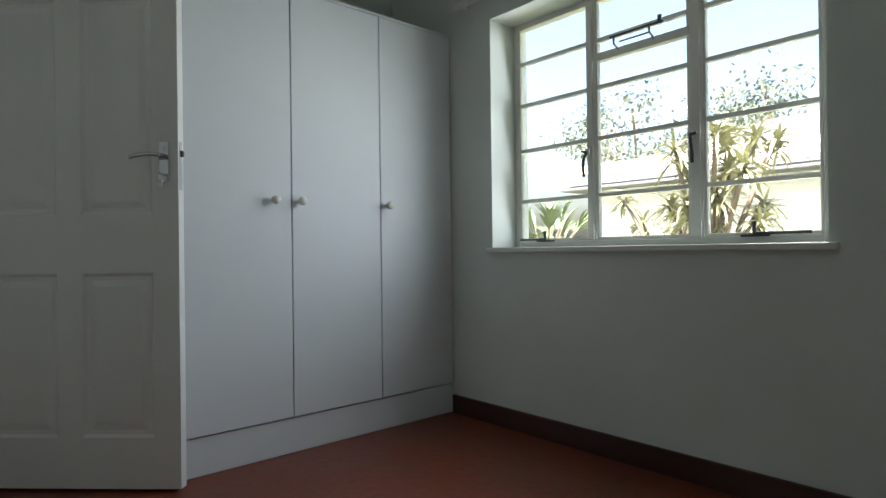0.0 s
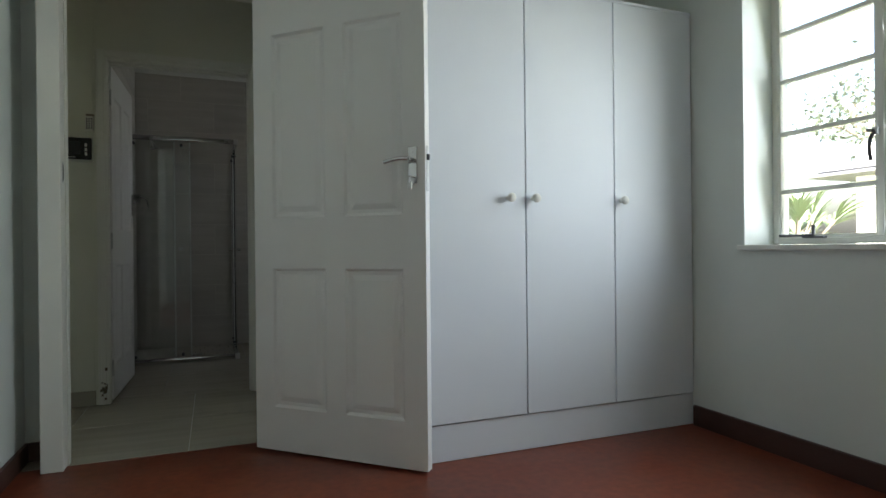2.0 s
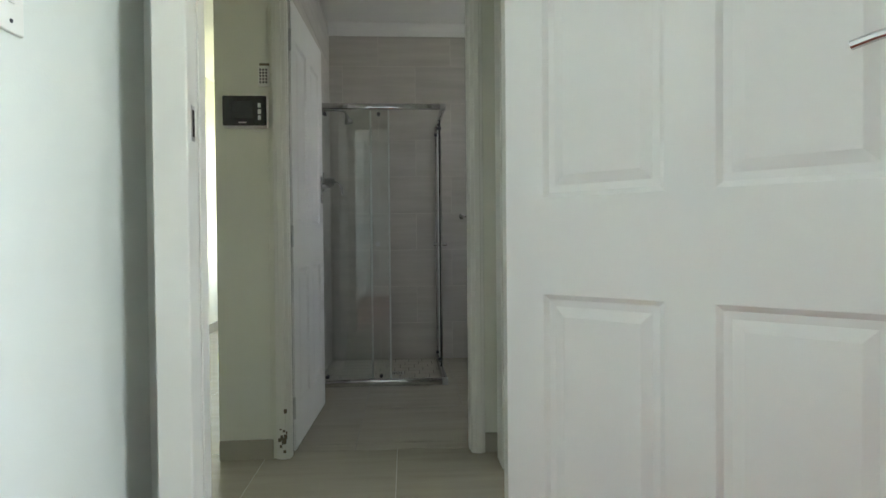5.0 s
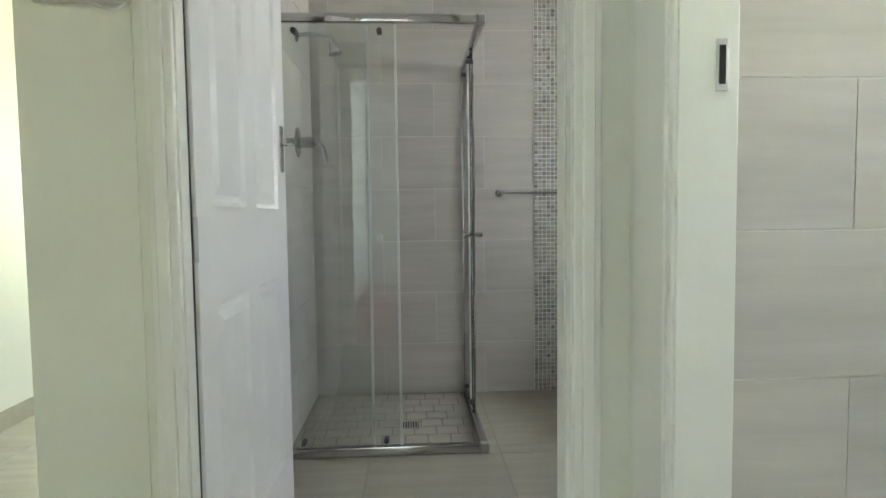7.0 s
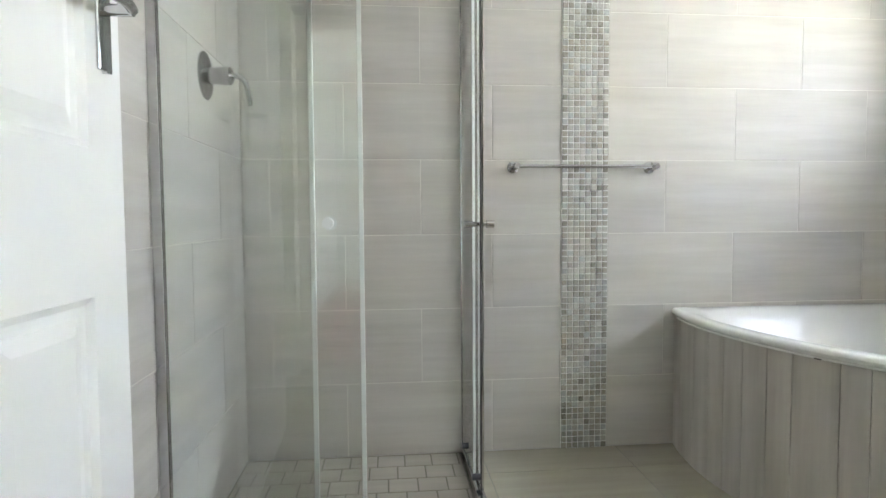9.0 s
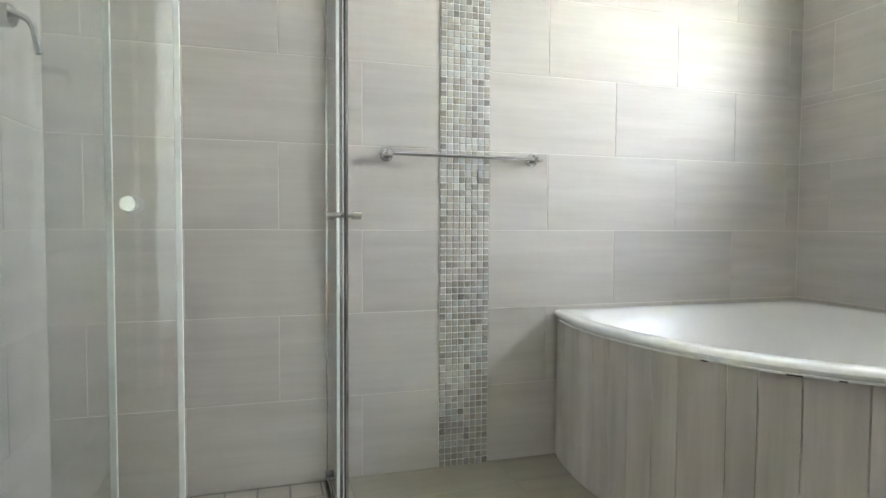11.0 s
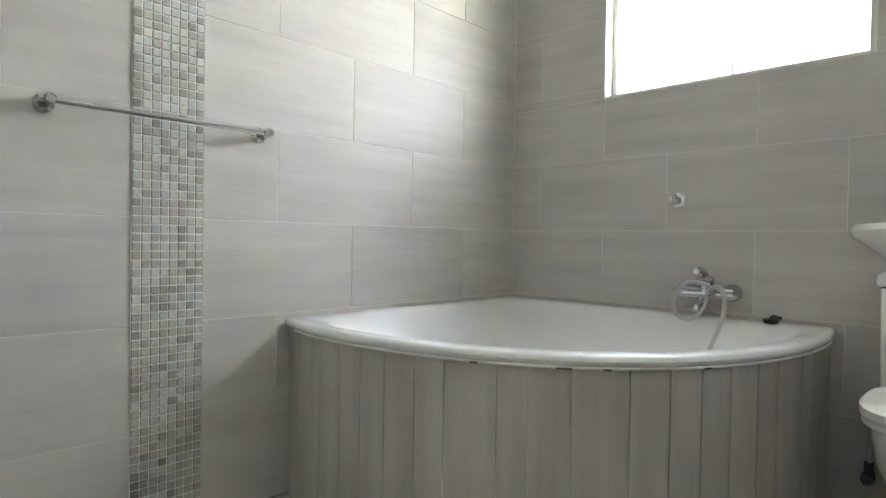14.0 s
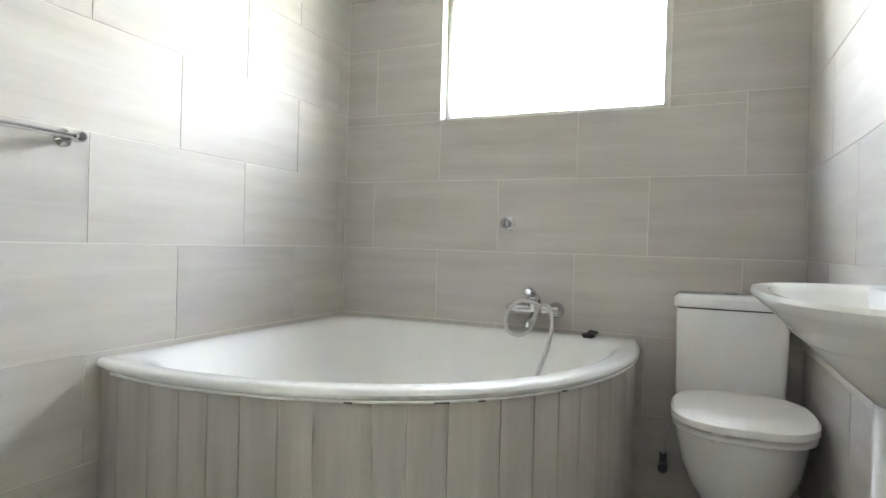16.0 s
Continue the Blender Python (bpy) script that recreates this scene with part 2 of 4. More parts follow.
def smooth_path(pts, n=8):
    """A Catmull-Rom line through the points."""
    pts = [Vector(p) for p in pts]
    out = []
    for i in range(len(pts) - 1):
        p0, p1, p2, p3 = pts[max(i - 1, 0)], pts[i], pts[i + 1], pts[min(i + 2, len(pts) - 1)]
        for k in range(n):
            t = k / n
            out.append(0.5 * (2 * p1 + (p2 - p0) * t + (2 * p0 - 5 * p1 + 4 * p2 - p3) * t * t + (3 * p1 - p0 - 3 * p2 + p3) * t ** 3))
    return out + [pts[-1]]


def part(name, bm, mat, parent=None, m=None, smooth=False, label=""):
    ob = new(name, mesh_of(name, bm, mat, smooth))
    if m is not None:
        ob.matrix_basis = m
    if parent is not None:
        ob.parent = parent
    if label:
        tagged(ob, label)
    return ob


def box_part(name, dims, mat, parent=None, bev=0.0, label="", m=None):
    bm = bmesh.new()
    add_box(bm, *dims, bev=bev)
    return part(name, bm, mat, parent, m, label=label)


def thing(name, label, category, m=Matrix(), group=""):
    ob = new(name)
    ob.empty_display_size = 0.05
    ob.matrix_basis = m
    return tagged(ob, label, category, group)


def structure(name, boxes, mat, label, bev=0.0):
    bm = bmesh.new()
    for d in boxes:
        add_box(bm, *d, bev=bev)
    return tagged(part(name, bm, mat), label, name.split("_")[0], kind="structure")


_pieces = {}


def piece_mesh(name, w, h, d, mat, ch=0.0007):
    """A tile lying in local xy, its face up +z, edges chamfered; alike pieces share it."""
    key = (name, round(w, 4), round(h, 4), round(d, 4))
    if key not in _pieces:
        bm = bmesh.new()
        rings = []
        for s, z in ((0, 0), (0, d - ch), (ch, d)):
            rings.append([(x, y, z) for x, y in ((-w / 2 + s, -h / 2 + s), (w / 2 - s, -h / 2 + s), (w / 2 - s, h / 2 - s), (-w / 2 + s, h / 2 - s))])
        loft(bm, rings, close_first=False)
        _pieces[key] = mesh_of(name, bm, mat)
    return _pieces[key]


def cut_out(rect, hole):
    """What is left of a rectangle (u0, u1, v0, v1) round a rectangular hole."""
    u0, u1, v0, v1 = rect
    a0, a1, b0, b1 = hole
    if a0 >= u1 or a1 <= u0 or b0 >= v1 or b1 <= v0:
        return [rect]
    out = []
    if b0 > v0:
        out.append((u0, u1, v0, b0))
    if b1 < v1:
        out.append((u0, u1, b1, v1))
    lo, hi = max(v0, b0), min(v1, b1)
    if a0 > u0:
        out.append((u0, a0, lo, hi))
    if a1 < u1:
        out.append((a1, u1, lo, hi))
    return out


def lay_tiles(parent, m, u0, u1, v0, v1, tw, th, seams, mat, holes=(), name="tile", d=0.002, gap=0.003, first_v=None, turn=False):
    """Tiles on the plane that m gives (local x along, y up, z out). seams: the joint's place along u, row by row in turn."""
    v, row = (v0 if first_v is None else first_v), 0
    while v < v1 - 0.01:
        off = seams[row % len(seams)]
        u = off + math.floor((u0 - off) / tw) * tw
        while u < u1 - 0.005:
            rects = [(max(u, u0), min(u + tw, u1), max(v, v0), min(v + th, v1))]
            for hole in holes:
                rects = [p for r in rects for p in cut_out(r, hole)]
            for a, b, c, e in rects:
                w, h = b - a - gap, e - c - gap
                if w < 0.008 or h < 0.008:
                    continue
                if turn:
                    ob = new(name, piece_mesh(name, h, w, d, mat))
                    ob.matrix_basis = m @ Matrix.Translation(((a + b) / 2, (c + e) / 2, 0)) @ Matrix.Rotation(math.pi / 2, 4, "Z")
                else:
                    ob = new(name, piece_mesh(name, w, h, d, mat))
                    ob.matrix_basis = m @ Matrix.Translation(((a + b) / 2, (c + e) / 2, 0))
                ob.parent = parent
            u += tw
        v += th
        row += 1


def facing(axis, at, sign):
    """The plane's pose for lay_tiles: local x along the wall, y up, z out of it."""
    if axis == "y" and sign < 0:
        return Matrix.Translation((0, at, 0)) @ Matrix(((1, 0, 0, 0), (0, 0, -1, 0), (0, 1, 0, 0), (0, 0, 0, 1)))
    if axis == "y":
        return Matrix.Translation((0, at, 0)) @ Matrix(((-1, 0, 0, 0), (0, 0, 1, 0), (0, 1, 0, 0), (0, 0, 0, 1)))
    if sign < 0:
        return Matrix.Translation((at, 0, 0)) @ Matrix(((0, 0, -1, 0), (-1, 0, 0, 0), (0, 1, 0, 0), (0, 0, 0, 1)))
    return Matrix.Translation((at, 0, 0)) @ Matrix(((0, 0, 1, 0), (1, 0, 0, 0), (0, 1, 0, 0), (0, 0, 0, 1)))


# ---- plan ----
CEIL = 2.76
BACK, WIN, LEFT, BASIN = 2.10, 2.47, -0.54, 0.225      # faces of the bathroom's tiles
T = 0.002                                             # tile thickness

# bathroom walls, grouted behind the tiles
wall_back = structure("wall_bathroom_back", [(-0.77, 2.70, BACK + T, BACK + 0.2, 0, CEIL)], M_GROUT, "bathroom back wall clad in beige tiles")
WY0, WY1, WZ0, WZ1 = 0.685, 1.62, 1.48, 2.04
wall_window = structure("wall_bathroom_window", [
    (WIN + T, 2.72, -0.14, WY0, 0, CEIL), (WIN + T, 2.72, WY1, BACK + T, 0, CEIL),
    (WIN + T, 2.72, WY0, WY1, 0, WZ0), (WIN + T, 2.72, WY0, WY1, WZ1, CEIL)], M_GROUT, "bathroom window wall clad in beige tiles")
wall_left = structure("wall_bathroom_left", [(-0.77, LEFT - T, -0.07, BACK + T, 0, CEIL)], M_GROUT, "bathroom wall behind the shower clad in beige tiles")
wall_basin = structure("wall_bathroom_basin", [(0.64, WIN + T, 0.05, BASIN - T, 0, CEIL)], M_GROUT, "bathroom wall behind the basin clad in beige tiles")
wall_hall = structure("wall_hall_bathroom", [
    (0.403, 2.72, -0.07, 0.05, 0, CEIL), (LEFT - T, 0.403, -0.07, 0.05, 2.165, CEIL), (LEFT - T, -0.49, -0.07, 0.05, 0, 2.165),
    (-0.77, LEFT - T, -0.073, -0.07, 0, CEIL)], M_HALL, "pale green painted hall wall round the bathroom door")
structure("wall_passage_side", [(-0.776, -0.77, -0.07, 4.5, 0, CEIL)], M_HALL, "pale green painted passage wall")
structure("wall_passage_left", [(-2.25, -2.05, -0.96, 4.7, 0, CEIL)], M_HALL, "pale green painted passage wall")
structure("wall_passage_end", [(-2.05, -1.95, 4.5, 4.7, 0, CEIL), (-0.85, -0.77, 4.5, 4.7, 0, CEIL), (-1.95, -0.85, 4.5, 4.7, 0, 0.65),
                               (-1.95, -0.85, 4.5, 4.7, 2.25, CEIL)], M_HALL, "pale green passage end wall with a window opening")
structure("wall_hall_bedroom", [(-2.25, -0.55, -1.06, -0.96, 0, CEIL), (0.46, 2.72, -1.27, -1.12, 0, CEIL), (-0.55, 0.46, -1.24, -0.98, 2.26, CEIL)],
          M_WALL, "pale painted wall round the bedroom door")
# the far wall's opening is unseen, added to hold the fill lamp
structure("wall_toilet_room", [(0.50, 0.60, -0.29, -0.07, 0, CEIL), (0.50, 0.60, -1.12, -1.08, 0, CEIL), (0.50, 0.60, -1.08, -0.29, 2.06, CEIL),
                               (2.48, 2.72, -1.12, -0.92, 0, CEIL), (2.48, 2.72, -0.32, -0.14, 0, CEIL), (2.48, 2.72, -0.92, -0.32, 0, 1.5),
                               (2.48, 2.72, -0.92, -0.32, 2.1, CEIL)], M_HALL, "pale green painted wall of the small toilet room")
wall_wc = structure("wall_toilet_room_tiled", [(0.60, 2.48, -0.142, -0.075, 0, 1.66)], M_GROUT, "toilet room wall with beige tiles and a mosaic border")
BX = 2.50
VY0, VY1, VZ0, VZ1 = -3.70, -2.14, 0.94, 2.17
structure("wall_bedroom_window", [(BX, 2.80, -5.2, VY0, 0, CEIL), (BX, 2.80, VY1, -1.12, 0, CEIL), (BX, 2.80, VY0, VY1, 0, VZ0),
                                  (BX, 2.80, VY0, VY1, VZ1, CEIL)], M_WALL, "pale green-white bedroom wall with a window opening")
structure("wall_bedroom_left", [(-0.80, -0.655, -5.2, -1.06, 0, CEIL)], M_WALL, "pale green-white painted bedroom wall")
structure("wall_bedroom_rear", [(-0.80, 2.80, -5.4, -5.2, 0, CEIL)], M_WALL, "pale green-white painted bedroom wall")
structure("ceiling_bedroom", [(-0.80, 2.80, -5.4, -1.2, CEIL, CEIL + 0.1)], M_CEIL, "white painted bedroom ceiling")
structure("ceiling_hall", [(-2.25, 2.80, -1.2, -0.02, CEIL, CEIL + 0.1), (-2.25, -0.77, -0.02, 4.7, CEIL, CEIL + 0.1)], M_CEIL, "white painted hall ceiling")
structure("ceiling_bathroom", [(-0.77, 2.72, -0.02, BACK + 0.2, CEIL, CEIL + 0.1)], M_CEIL, "white painted bathroom ceiling")


def cornice(name, a, b, side):
    """A small coved cornice under the ceiling from a to b; side: unit vector into the room."""
    bm = bmesh.new()
    prof = [(0, 0), (0, -0.09), (0.012, -0.09), (0.03, -0.055), (0.055, -0.03), (0.09, -0.012), (0.09, 0)]
    rings = [[(p[0] + side[0] * u, p[1] + side[1] * u, CEIL - 0.001 + w) for u, w in prof] for p in (a, b)]
    loft(bm, rings)
    tagged(part(name, bm, M_CEIL), "white coved plaster cornice under the ceiling", "cornice", kind="structure")


cornice("trim_cornice_bathroom", (LEFT, BACK), (WIN, BACK), (0, -1))
cornice("trim_cornice_hall", (-0.76, -0.075), (0.5, -0.075), (0, -1))
cornice("trim_cornice_bedroom", (BX, -5.2), (BX, -1.27), (-1, 0))
cornice("trim_cornice_bedroom_door", (0.46, -1.271), (BX, -1.271), (0, -1))
cornice("trim_cornice_bedroom_left", (-0.655, -5.2), (-0.655, -1.06), (1, 0))

# floors
structure("floor_bedroom", [(-0.80, 2.80, -5.4, -1.20, -0.1, 0)], M_RED, "polished red screed bedroom floor")
floor_hall = structure("floor_hall", [(-2.25, 2.72, -1.20, 0.0, -0.1, -T), (-2.25, -0.77, 0.0, 4.7, -0.1, -T)], M_GROUT, "hall floor of cream tiles")
floor_bath = structure("floor_bathroom", [(-0.77, 2.72, 0.0, BACK + 0.2, -0.1, -T)], M_FGROUT, "bathroom floor of large beige tiles")


def skirting(name, boxes, mat, label):
    structure(name, boxes, mat, label, bev=0.003)


skirting("baseboard_bedroom", [(BX - 0.018, BX, -5.2, -1.825, 0, 0.105), (-0.655, -0.637, -5.2, -1.062, 0, 0.085), (-0.637, -0.552, -1.078, -1.06, 0, 0.085)],
         M_SKIRT, "dark red-brown painted skirting board")
skirting("baseboard_hall", [(-0.775, -0.535, -0.083, -0.073, 0, 0.09), (-2.05, -2.04, -0.96, 4.5, 0, 0.10), (0.432, 0.5, -0.080, -0.07, 0, 0.09)],
         M_FLOOR, "cream tile skirting along the hall wall")


# ---- door frames and leaves ----
def profile_frame(name, x0, x1, y0, y1, top, arch_y, arch_w, label):
    """Timber frame round an opening: jambs, head, stop bead and a stepped architrave on the face at arch_y."""
    bm = bmesh.new()
    j = 0.035
    add_box(bm, x0 - j, x0, y0, y0 + 0.044, 0, top, 0.002)      # the hinge jamb is rebated for the leaf
    add_box(bm, x1, x1 + j, y0, y1, 0, top, 0.002)
    add_box(bm, x0 - j, x1 + j, y0, y1, top, top + j, 0.002)
    s0, s1 = y0 + (y1 - y0) * 0.30, y0 + (y1 - y0) * 0.55
    add_box(bm, x1 - 0.004, x1, s0, s1, 0, top, 0.001)
    add_box(bm, x0, x1 - 0.004, s0, s1, top - 0.012, top, 0.002)
    for k, (inner, outer, deep) in enumerate(((0.004, arch_w, 0.014), (0.022, arch_w - 0.016, 0.022))):
        add_box(bm, x0 - outer, x0 - inner, arch_y - deep, arch_y, 0, top + outer, 0.003)
        add_box(bm, x1 + inner, x1 + outer, arch_y - deep, arch_y, 0, top + outer, 0.003)
        add_box(bm, x0 - inner + 0.0005, x1 + inner - 0.0005, arch_y - deep, arch_y, top + inner, top + outer, 0.003)
    return tagged(part(name, bm, M_GLOSS), label, "door frame", kind="structure")


profile_frame("door_frame_1", -0.455, 0.368, -0.07, 0.05, 2.13, -0.07, 0.065, "white painted bathroom door frame, chipped at the foot")

# bedroom frame: deep plain linings with a rebate
bm = bmesh.new()
for a, b in ((-0.55, -0.464), (0.345, 0.46)):
    add_box(bm, a, b, -1.27, -1.13, 0, 2.26, 0.004)
add_box(bm, -0.5505, -0.540, -1.13, -0.962, 0, 2.26, 0.003)
add_box(bm, 0.36, 0.46, -1.13, -1.115, 0, 2.26, 0.003)
add_box(bm, -0.464, 0.345, -1.27, -1.13, 2.18, 2.26, 0.003)
add_box(bm, -0.4635, -0.458, -1.20, -1.15, 0, 2.18, 0.002)
tagged(part("door_frame_2", bm, M_GLOSS), "white painted bedroom door frame with rebated linings", "door frame", kind="structure")

# toilet room frame on the hall's side wall
bm = bmesh.new()
add_box(bm, 0.495, 0.605, -0.305, -0.29, 0, 2.06, 0.002)
add_box(bm, 0.495, 0.605, -1.08, -1.065, 0, 2.06, 0.002)
add_box(bm, 0.495, 0.605, -1.065, -0.305, 2.045, 2.06, 0.002)
for a, b, d in ((-0.302, -0.125, 0.012), (-0.285, -0.145, 0.020)):
    add_box(bm, 0.4995 - d, 0.4995, a, b, 0, 2.13, 0.003)
add_box(bm, 0.486, 0.4995, -1.08, -0.305, 2.05, 2.13, 0.003)
tagged(part("door_frame_3", bm, M_GLOSS), "white painted toilet room door frame with wide moulded architrave", "door frame", kind="structure")


def strike_plate(m):
    """A mortise strike plate let into a jamb; local x across, y up, z out."""
    ob = thing("strike_plate", "small steel strike plate let into the door jamb", "strike plate", m)
    box_part("plate", (-0.011, 0.011, -0.045, 0.045, 0, 0.002), M_STEEL, ob, 0.0006)
    # raised black block painting the shade of the hole, which is not cut
    box_part("slot", (-0.006, 0.006, -0.034, 0.034, 0.002, 0.0028), M_BLACK, ob)


strike_plate(facing("y", -0.3055, -1) @ Matrix.Translation((0.573, 1.318, 0)))
strike_plate(facing("x", -0.4635, 1) @ Matrix.Translation((-1.235, 1.29, 0)))


def lever_handle(parent, x, z, face, side, key=False):
    """Plate, lever and (on one side) a key; face: +1 or -1 along local y; the lever points along side."""
    y0 = face * 0.0205
    h = box_part("handle", (x - 0.02, x + 0.02, min(y0, y0 + face * 0.006), max(y0, y0 + face * 0.006), z - 0.098, z + 0.058), M_CHROME, parent, 0.002, "chrome lever handle plate")
    bm = bmesh.new()
    y1 = y0 + face * 0.05
    add_rod(bm, (x, y0, z), (x, y1, z), 0.010)
    pts = smooth_path([(x, y1, z), (x + side * 0.03, y1 + face * 0.004, z + 0.003), (x + side * 0.075, y1, z), (x + side * 0.115, y1 - face * 0.008, z - 0.007)], 5)
    add_tube(bm, pts, 0.0085)
    add_rod(bm, (x, y0, z + 0.034), (x, y0 + face * 0.008, z + 0.034), 0.004, seg=8)
    add_rod(bm, (x, y0, z - 0.097), (x, y0 + face * 0.008, z - 0.097), 0.004, seg=8)
    part("lever", bm, M_CHROME, h, smooth=True)
    if key:
        bm = bmesh.new()
        add_rod(bm, (x, y0, z - 0.07), (x, y0 + face * 0.035, z - 0.07), 0.004, seg=8)
        add_lathe(bm, [(0.002, -0.002), (0.012, -0.002), (0.012, 0.002), (0.002, 0.002)],
                  Matrix.Translation((x, y0 + face * 0.04, z - 0.085)) @ Matrix.Rotation(math.pi / 2, 4, "Y"), 12)
        add_box(bm, x - 0.008, x + 0.008, y0 + face * 0.03, y0 + face * 0.034, z - 0.125, z - 0.09, 0.001)
        part("key", bm, M_STEEL, h)


def panel_door(name, label, m, width, high, handle_side, key=False, stile=0.105):
    """Moulded four-panel leaf: hinge at local x 0, leaf along +x, thickness 41 mm about local y 0."""
    ob = thing(name, label, "door", m)
    bm = bmesh.new()
    t = 0.0205
    mid = 0.10
    pw = (width - 2 * stile - mid) / 2
    cols = [(stile, stile + pw), (stile + pw + mid, width - stile)]
    rows = [(0.20, 0.845), (1.075, min(high - 0.12, 1.93))]
    xs = sorted({0, width, *[v for c in cols for v in c]})
    zs = sorted({0, high, *[v for r in rows for v in r]})
    for face in (1, -1):
        for i in range(len(xs) - 1):
            for k in range(len(zs) - 1):
                a, b, c, d = xs[i], xs[i + 1], zs[k], zs[k + 1]
                if (a, b) in cols and (c, d) in rows:
                    steps = ((0, 0), (0.012, -0.009), (0.028, -0.010), (0.052, -0.003))
                    rings = [[(a + s, face * (t + y), c + s), (b - s, face * (t + y), c + s), (b - s, face * (t + y), d - s), (a + s, face * (t + y), d - s)] for s, y in steps]
                    loft(bm, rings, close_first=False)
                else:
                    bm.faces.new([bm.verts.new(p) for p in ((a, face * t, c), (b, face * t, c), (b, face * t, d), (a, face * t, d))])
    for a, b, in (((0, 0), (width, 0)), ((width, 0), (width, high)), ((width, high), (0, high)), ((0, high), (0, 0))):
        bm.faces.new([bm.verts.new(p) for p in ((a[0], -t, a[1]), (b[0], -t, b[1]), (b[0], t, b[1]), (a[0], t, a[1]))])
    bmesh.ops.remove_doubles(bm, verts=bm.verts, dist=0.0003)
    part("leaf", bm, M_DOOR, ob)
    lever_handle(ob, width - 0.055, 1.30, handle_side, -1, key)
    lever_handle(ob, width - 0.055, 1.30, -handle_side, -1)
    box_part("lock_face", (width, width + 0.0015, -0.011, 0.011, 1.17, 1.36), M_STEEL, ob, 0.0)
    box_part("latch", (width + 0.001, width + 0.012, -0.006, 0.006, 1.30, 1.325), M_IRON, ob, 0.002)
    bm = bmesh.new()
    for z in (0.2, 1.0, high - 0.2):
        add_rod(bm, (-0.004, -handle_side * 0.018, z - 0.05), (-0.004, -handle_side * 0.018, z + 0.05), 0.006)
    part("hinge", bm, M_STEEL, ob)
    return ob


_a = math.degrees(math.atan2(-1.923 + 1.31, 0.966 - 0.327))
panel_door("door_1", "white moulded four-panel bedroom door standing wide open with a key in its lock",
           pose(0.340, -1.292, 0.012, 0, 0, _a), 0.885, 2.15, -1, True)
_a = math.degrees(math.atan2(0.78, 0.027))
panel_door("door_2", "white moulded four-panel bathroom door standing open into the bathroom", pose(-0.468, -0.012, 0.012, 0, 0, _a), 0.797, 2.105, 1)
# black strip painted in as the shade between hinge jamb and leaf
structure("trim_hinge_strip", [(-0.4895, -0.4565, -0.0255, -0.0135, 0.005, 2.11)], M_RUBBER_SHADE, "dark strip standing in for the shade in the hinge gap")


# ---- bedroom: window, wardrobe, switch, curtain rail ----
def bedroom_window():
    """Steel casement window of three lights with horizontal glazing bars, set deep in the reveal."""
    x = 2.69
    ob = thing("window_1", "white painted steel casement window with horizontal glazing bars", "window", Matrix.Translation((x, 0, 0)))
    ob["kind"] = "structure"
    y0, y1, z0, z1 = VY0, VY1, VZ0 + 0.005, VZ1
    bm = bmesh.new()
    add_box(bm, 0, 0.04, y1 - 0.03, y1, z0, z1, 0.003)
    add_box(bm, 0, 0.04, y0, y0 + 0.065, z0, z1, 0.003)
    add_box(bm, 0, 0.04, y0 + 0.065, y1 - 0.03, z0, z0 + 0.028, 0.003)
    add_box(bm, 0, 0.04, y0 + 0.065, y1 - 0.03, z1 - 0.03, z1, 0.003)
    m1, m2 = (-2.665, -2.625), (-3.195, -3.138)
    for a, b in (m1, m2):
        add_box(bm, -0.004, 0.042, a, b, z0 + 0.028, z1 - 0.03, 0.004)
        add_box(bm, -0.014, -0.0045, a + 0.008, b - 0.008, z0 + 0.03, z1 - 0.032, 0.002)
    add_box(bm, -0.006, 0.036, m2[1], m1[0], 1.845, 1.885, 0.004)
    part("frame", bm, M_GLOSS, ob)
    bays = ((m1[1], y1 - 0.03), (m2[1], m1[0]), (y0 + 0.065, m2[0]))
    bm = bmesh.new()
    for k, (a, b) in enumerate(bays):
        for z in (1.195, 1.472, 1.722, 1.952):
            add_box(bm, 0.004, 0.030, a, b, z - 0.010, z + 0.010, 0.002)
        for yy in (a, b - 0.012):
            add_box(bm, 0.002, 0.033, yy, yy + 0.012, z0 + 0.028, z1 - 0.03, 0.002)
        add_box(bm, 0.002, 0.033, a + 0.012, b - 0.012, z0 + 0.0285, z0 + 0.044, 0.002)
    part("glazing_bar", bm, M_GLOSS, ob)
    for a, b in bays:
        cuts = [z0 + 0.044, 1.195, 1.472, 1.722, 1.952, z1 - 0.03]
        for c, d in zip(cuts, cuts[1:]):
            p = box_part("pane", (0.016, 0.019, a + 0.006, b - 0.006, c + 0.002, d - 0.002), M_PANE, ob)
            p.visible_shadow = False
    for y, z, s in ((-2.632, 1.40, 1), (-3.15, 1.405, -1)):
        h = box_part("window_catch", (-0.030, -0.013, y - 0.012, y + 0.012, z - 0.012, z + 0.022), M_STEEL, ob, 0.003, "dark iron casement catch")
        bm = bmesh.new()
        add_tube(bm, smooth_path([(-0.024, y, z), (-0.04, y + s * 0.008, z - 0.02), (-0.042, y + s * 0.014, z - 0.07), (-0.036, y + s * 0.012, z - 0.115)], 4), 0.0075)
        add_rod(bm, (-0.03, y, z + 0.005), (-0.03, y + s * 0.03, z + 0.012), 0.007)
        part("lever", bm, M_IRON, h, smooth=True)
    for y, s in ((-2.36, 1), (-3.40, -1)):
        z = z0 + 0.04
        bm = bmesh.new()
        add_rod(bm, (-0.02, y, z), (-0.02, y + s * 0.17 if s > 0 else y - 0.20, z), 0.006, seg=8)
        add_rod(bm, (-0.02, y, z - 0.012), (-0.02, y, z + 0.035), 0.007, seg=8)
        add_rod(bm, (-0.02, y, z + 0.03), (-0.02, y, z + 0.045), 0.010, seg=10)
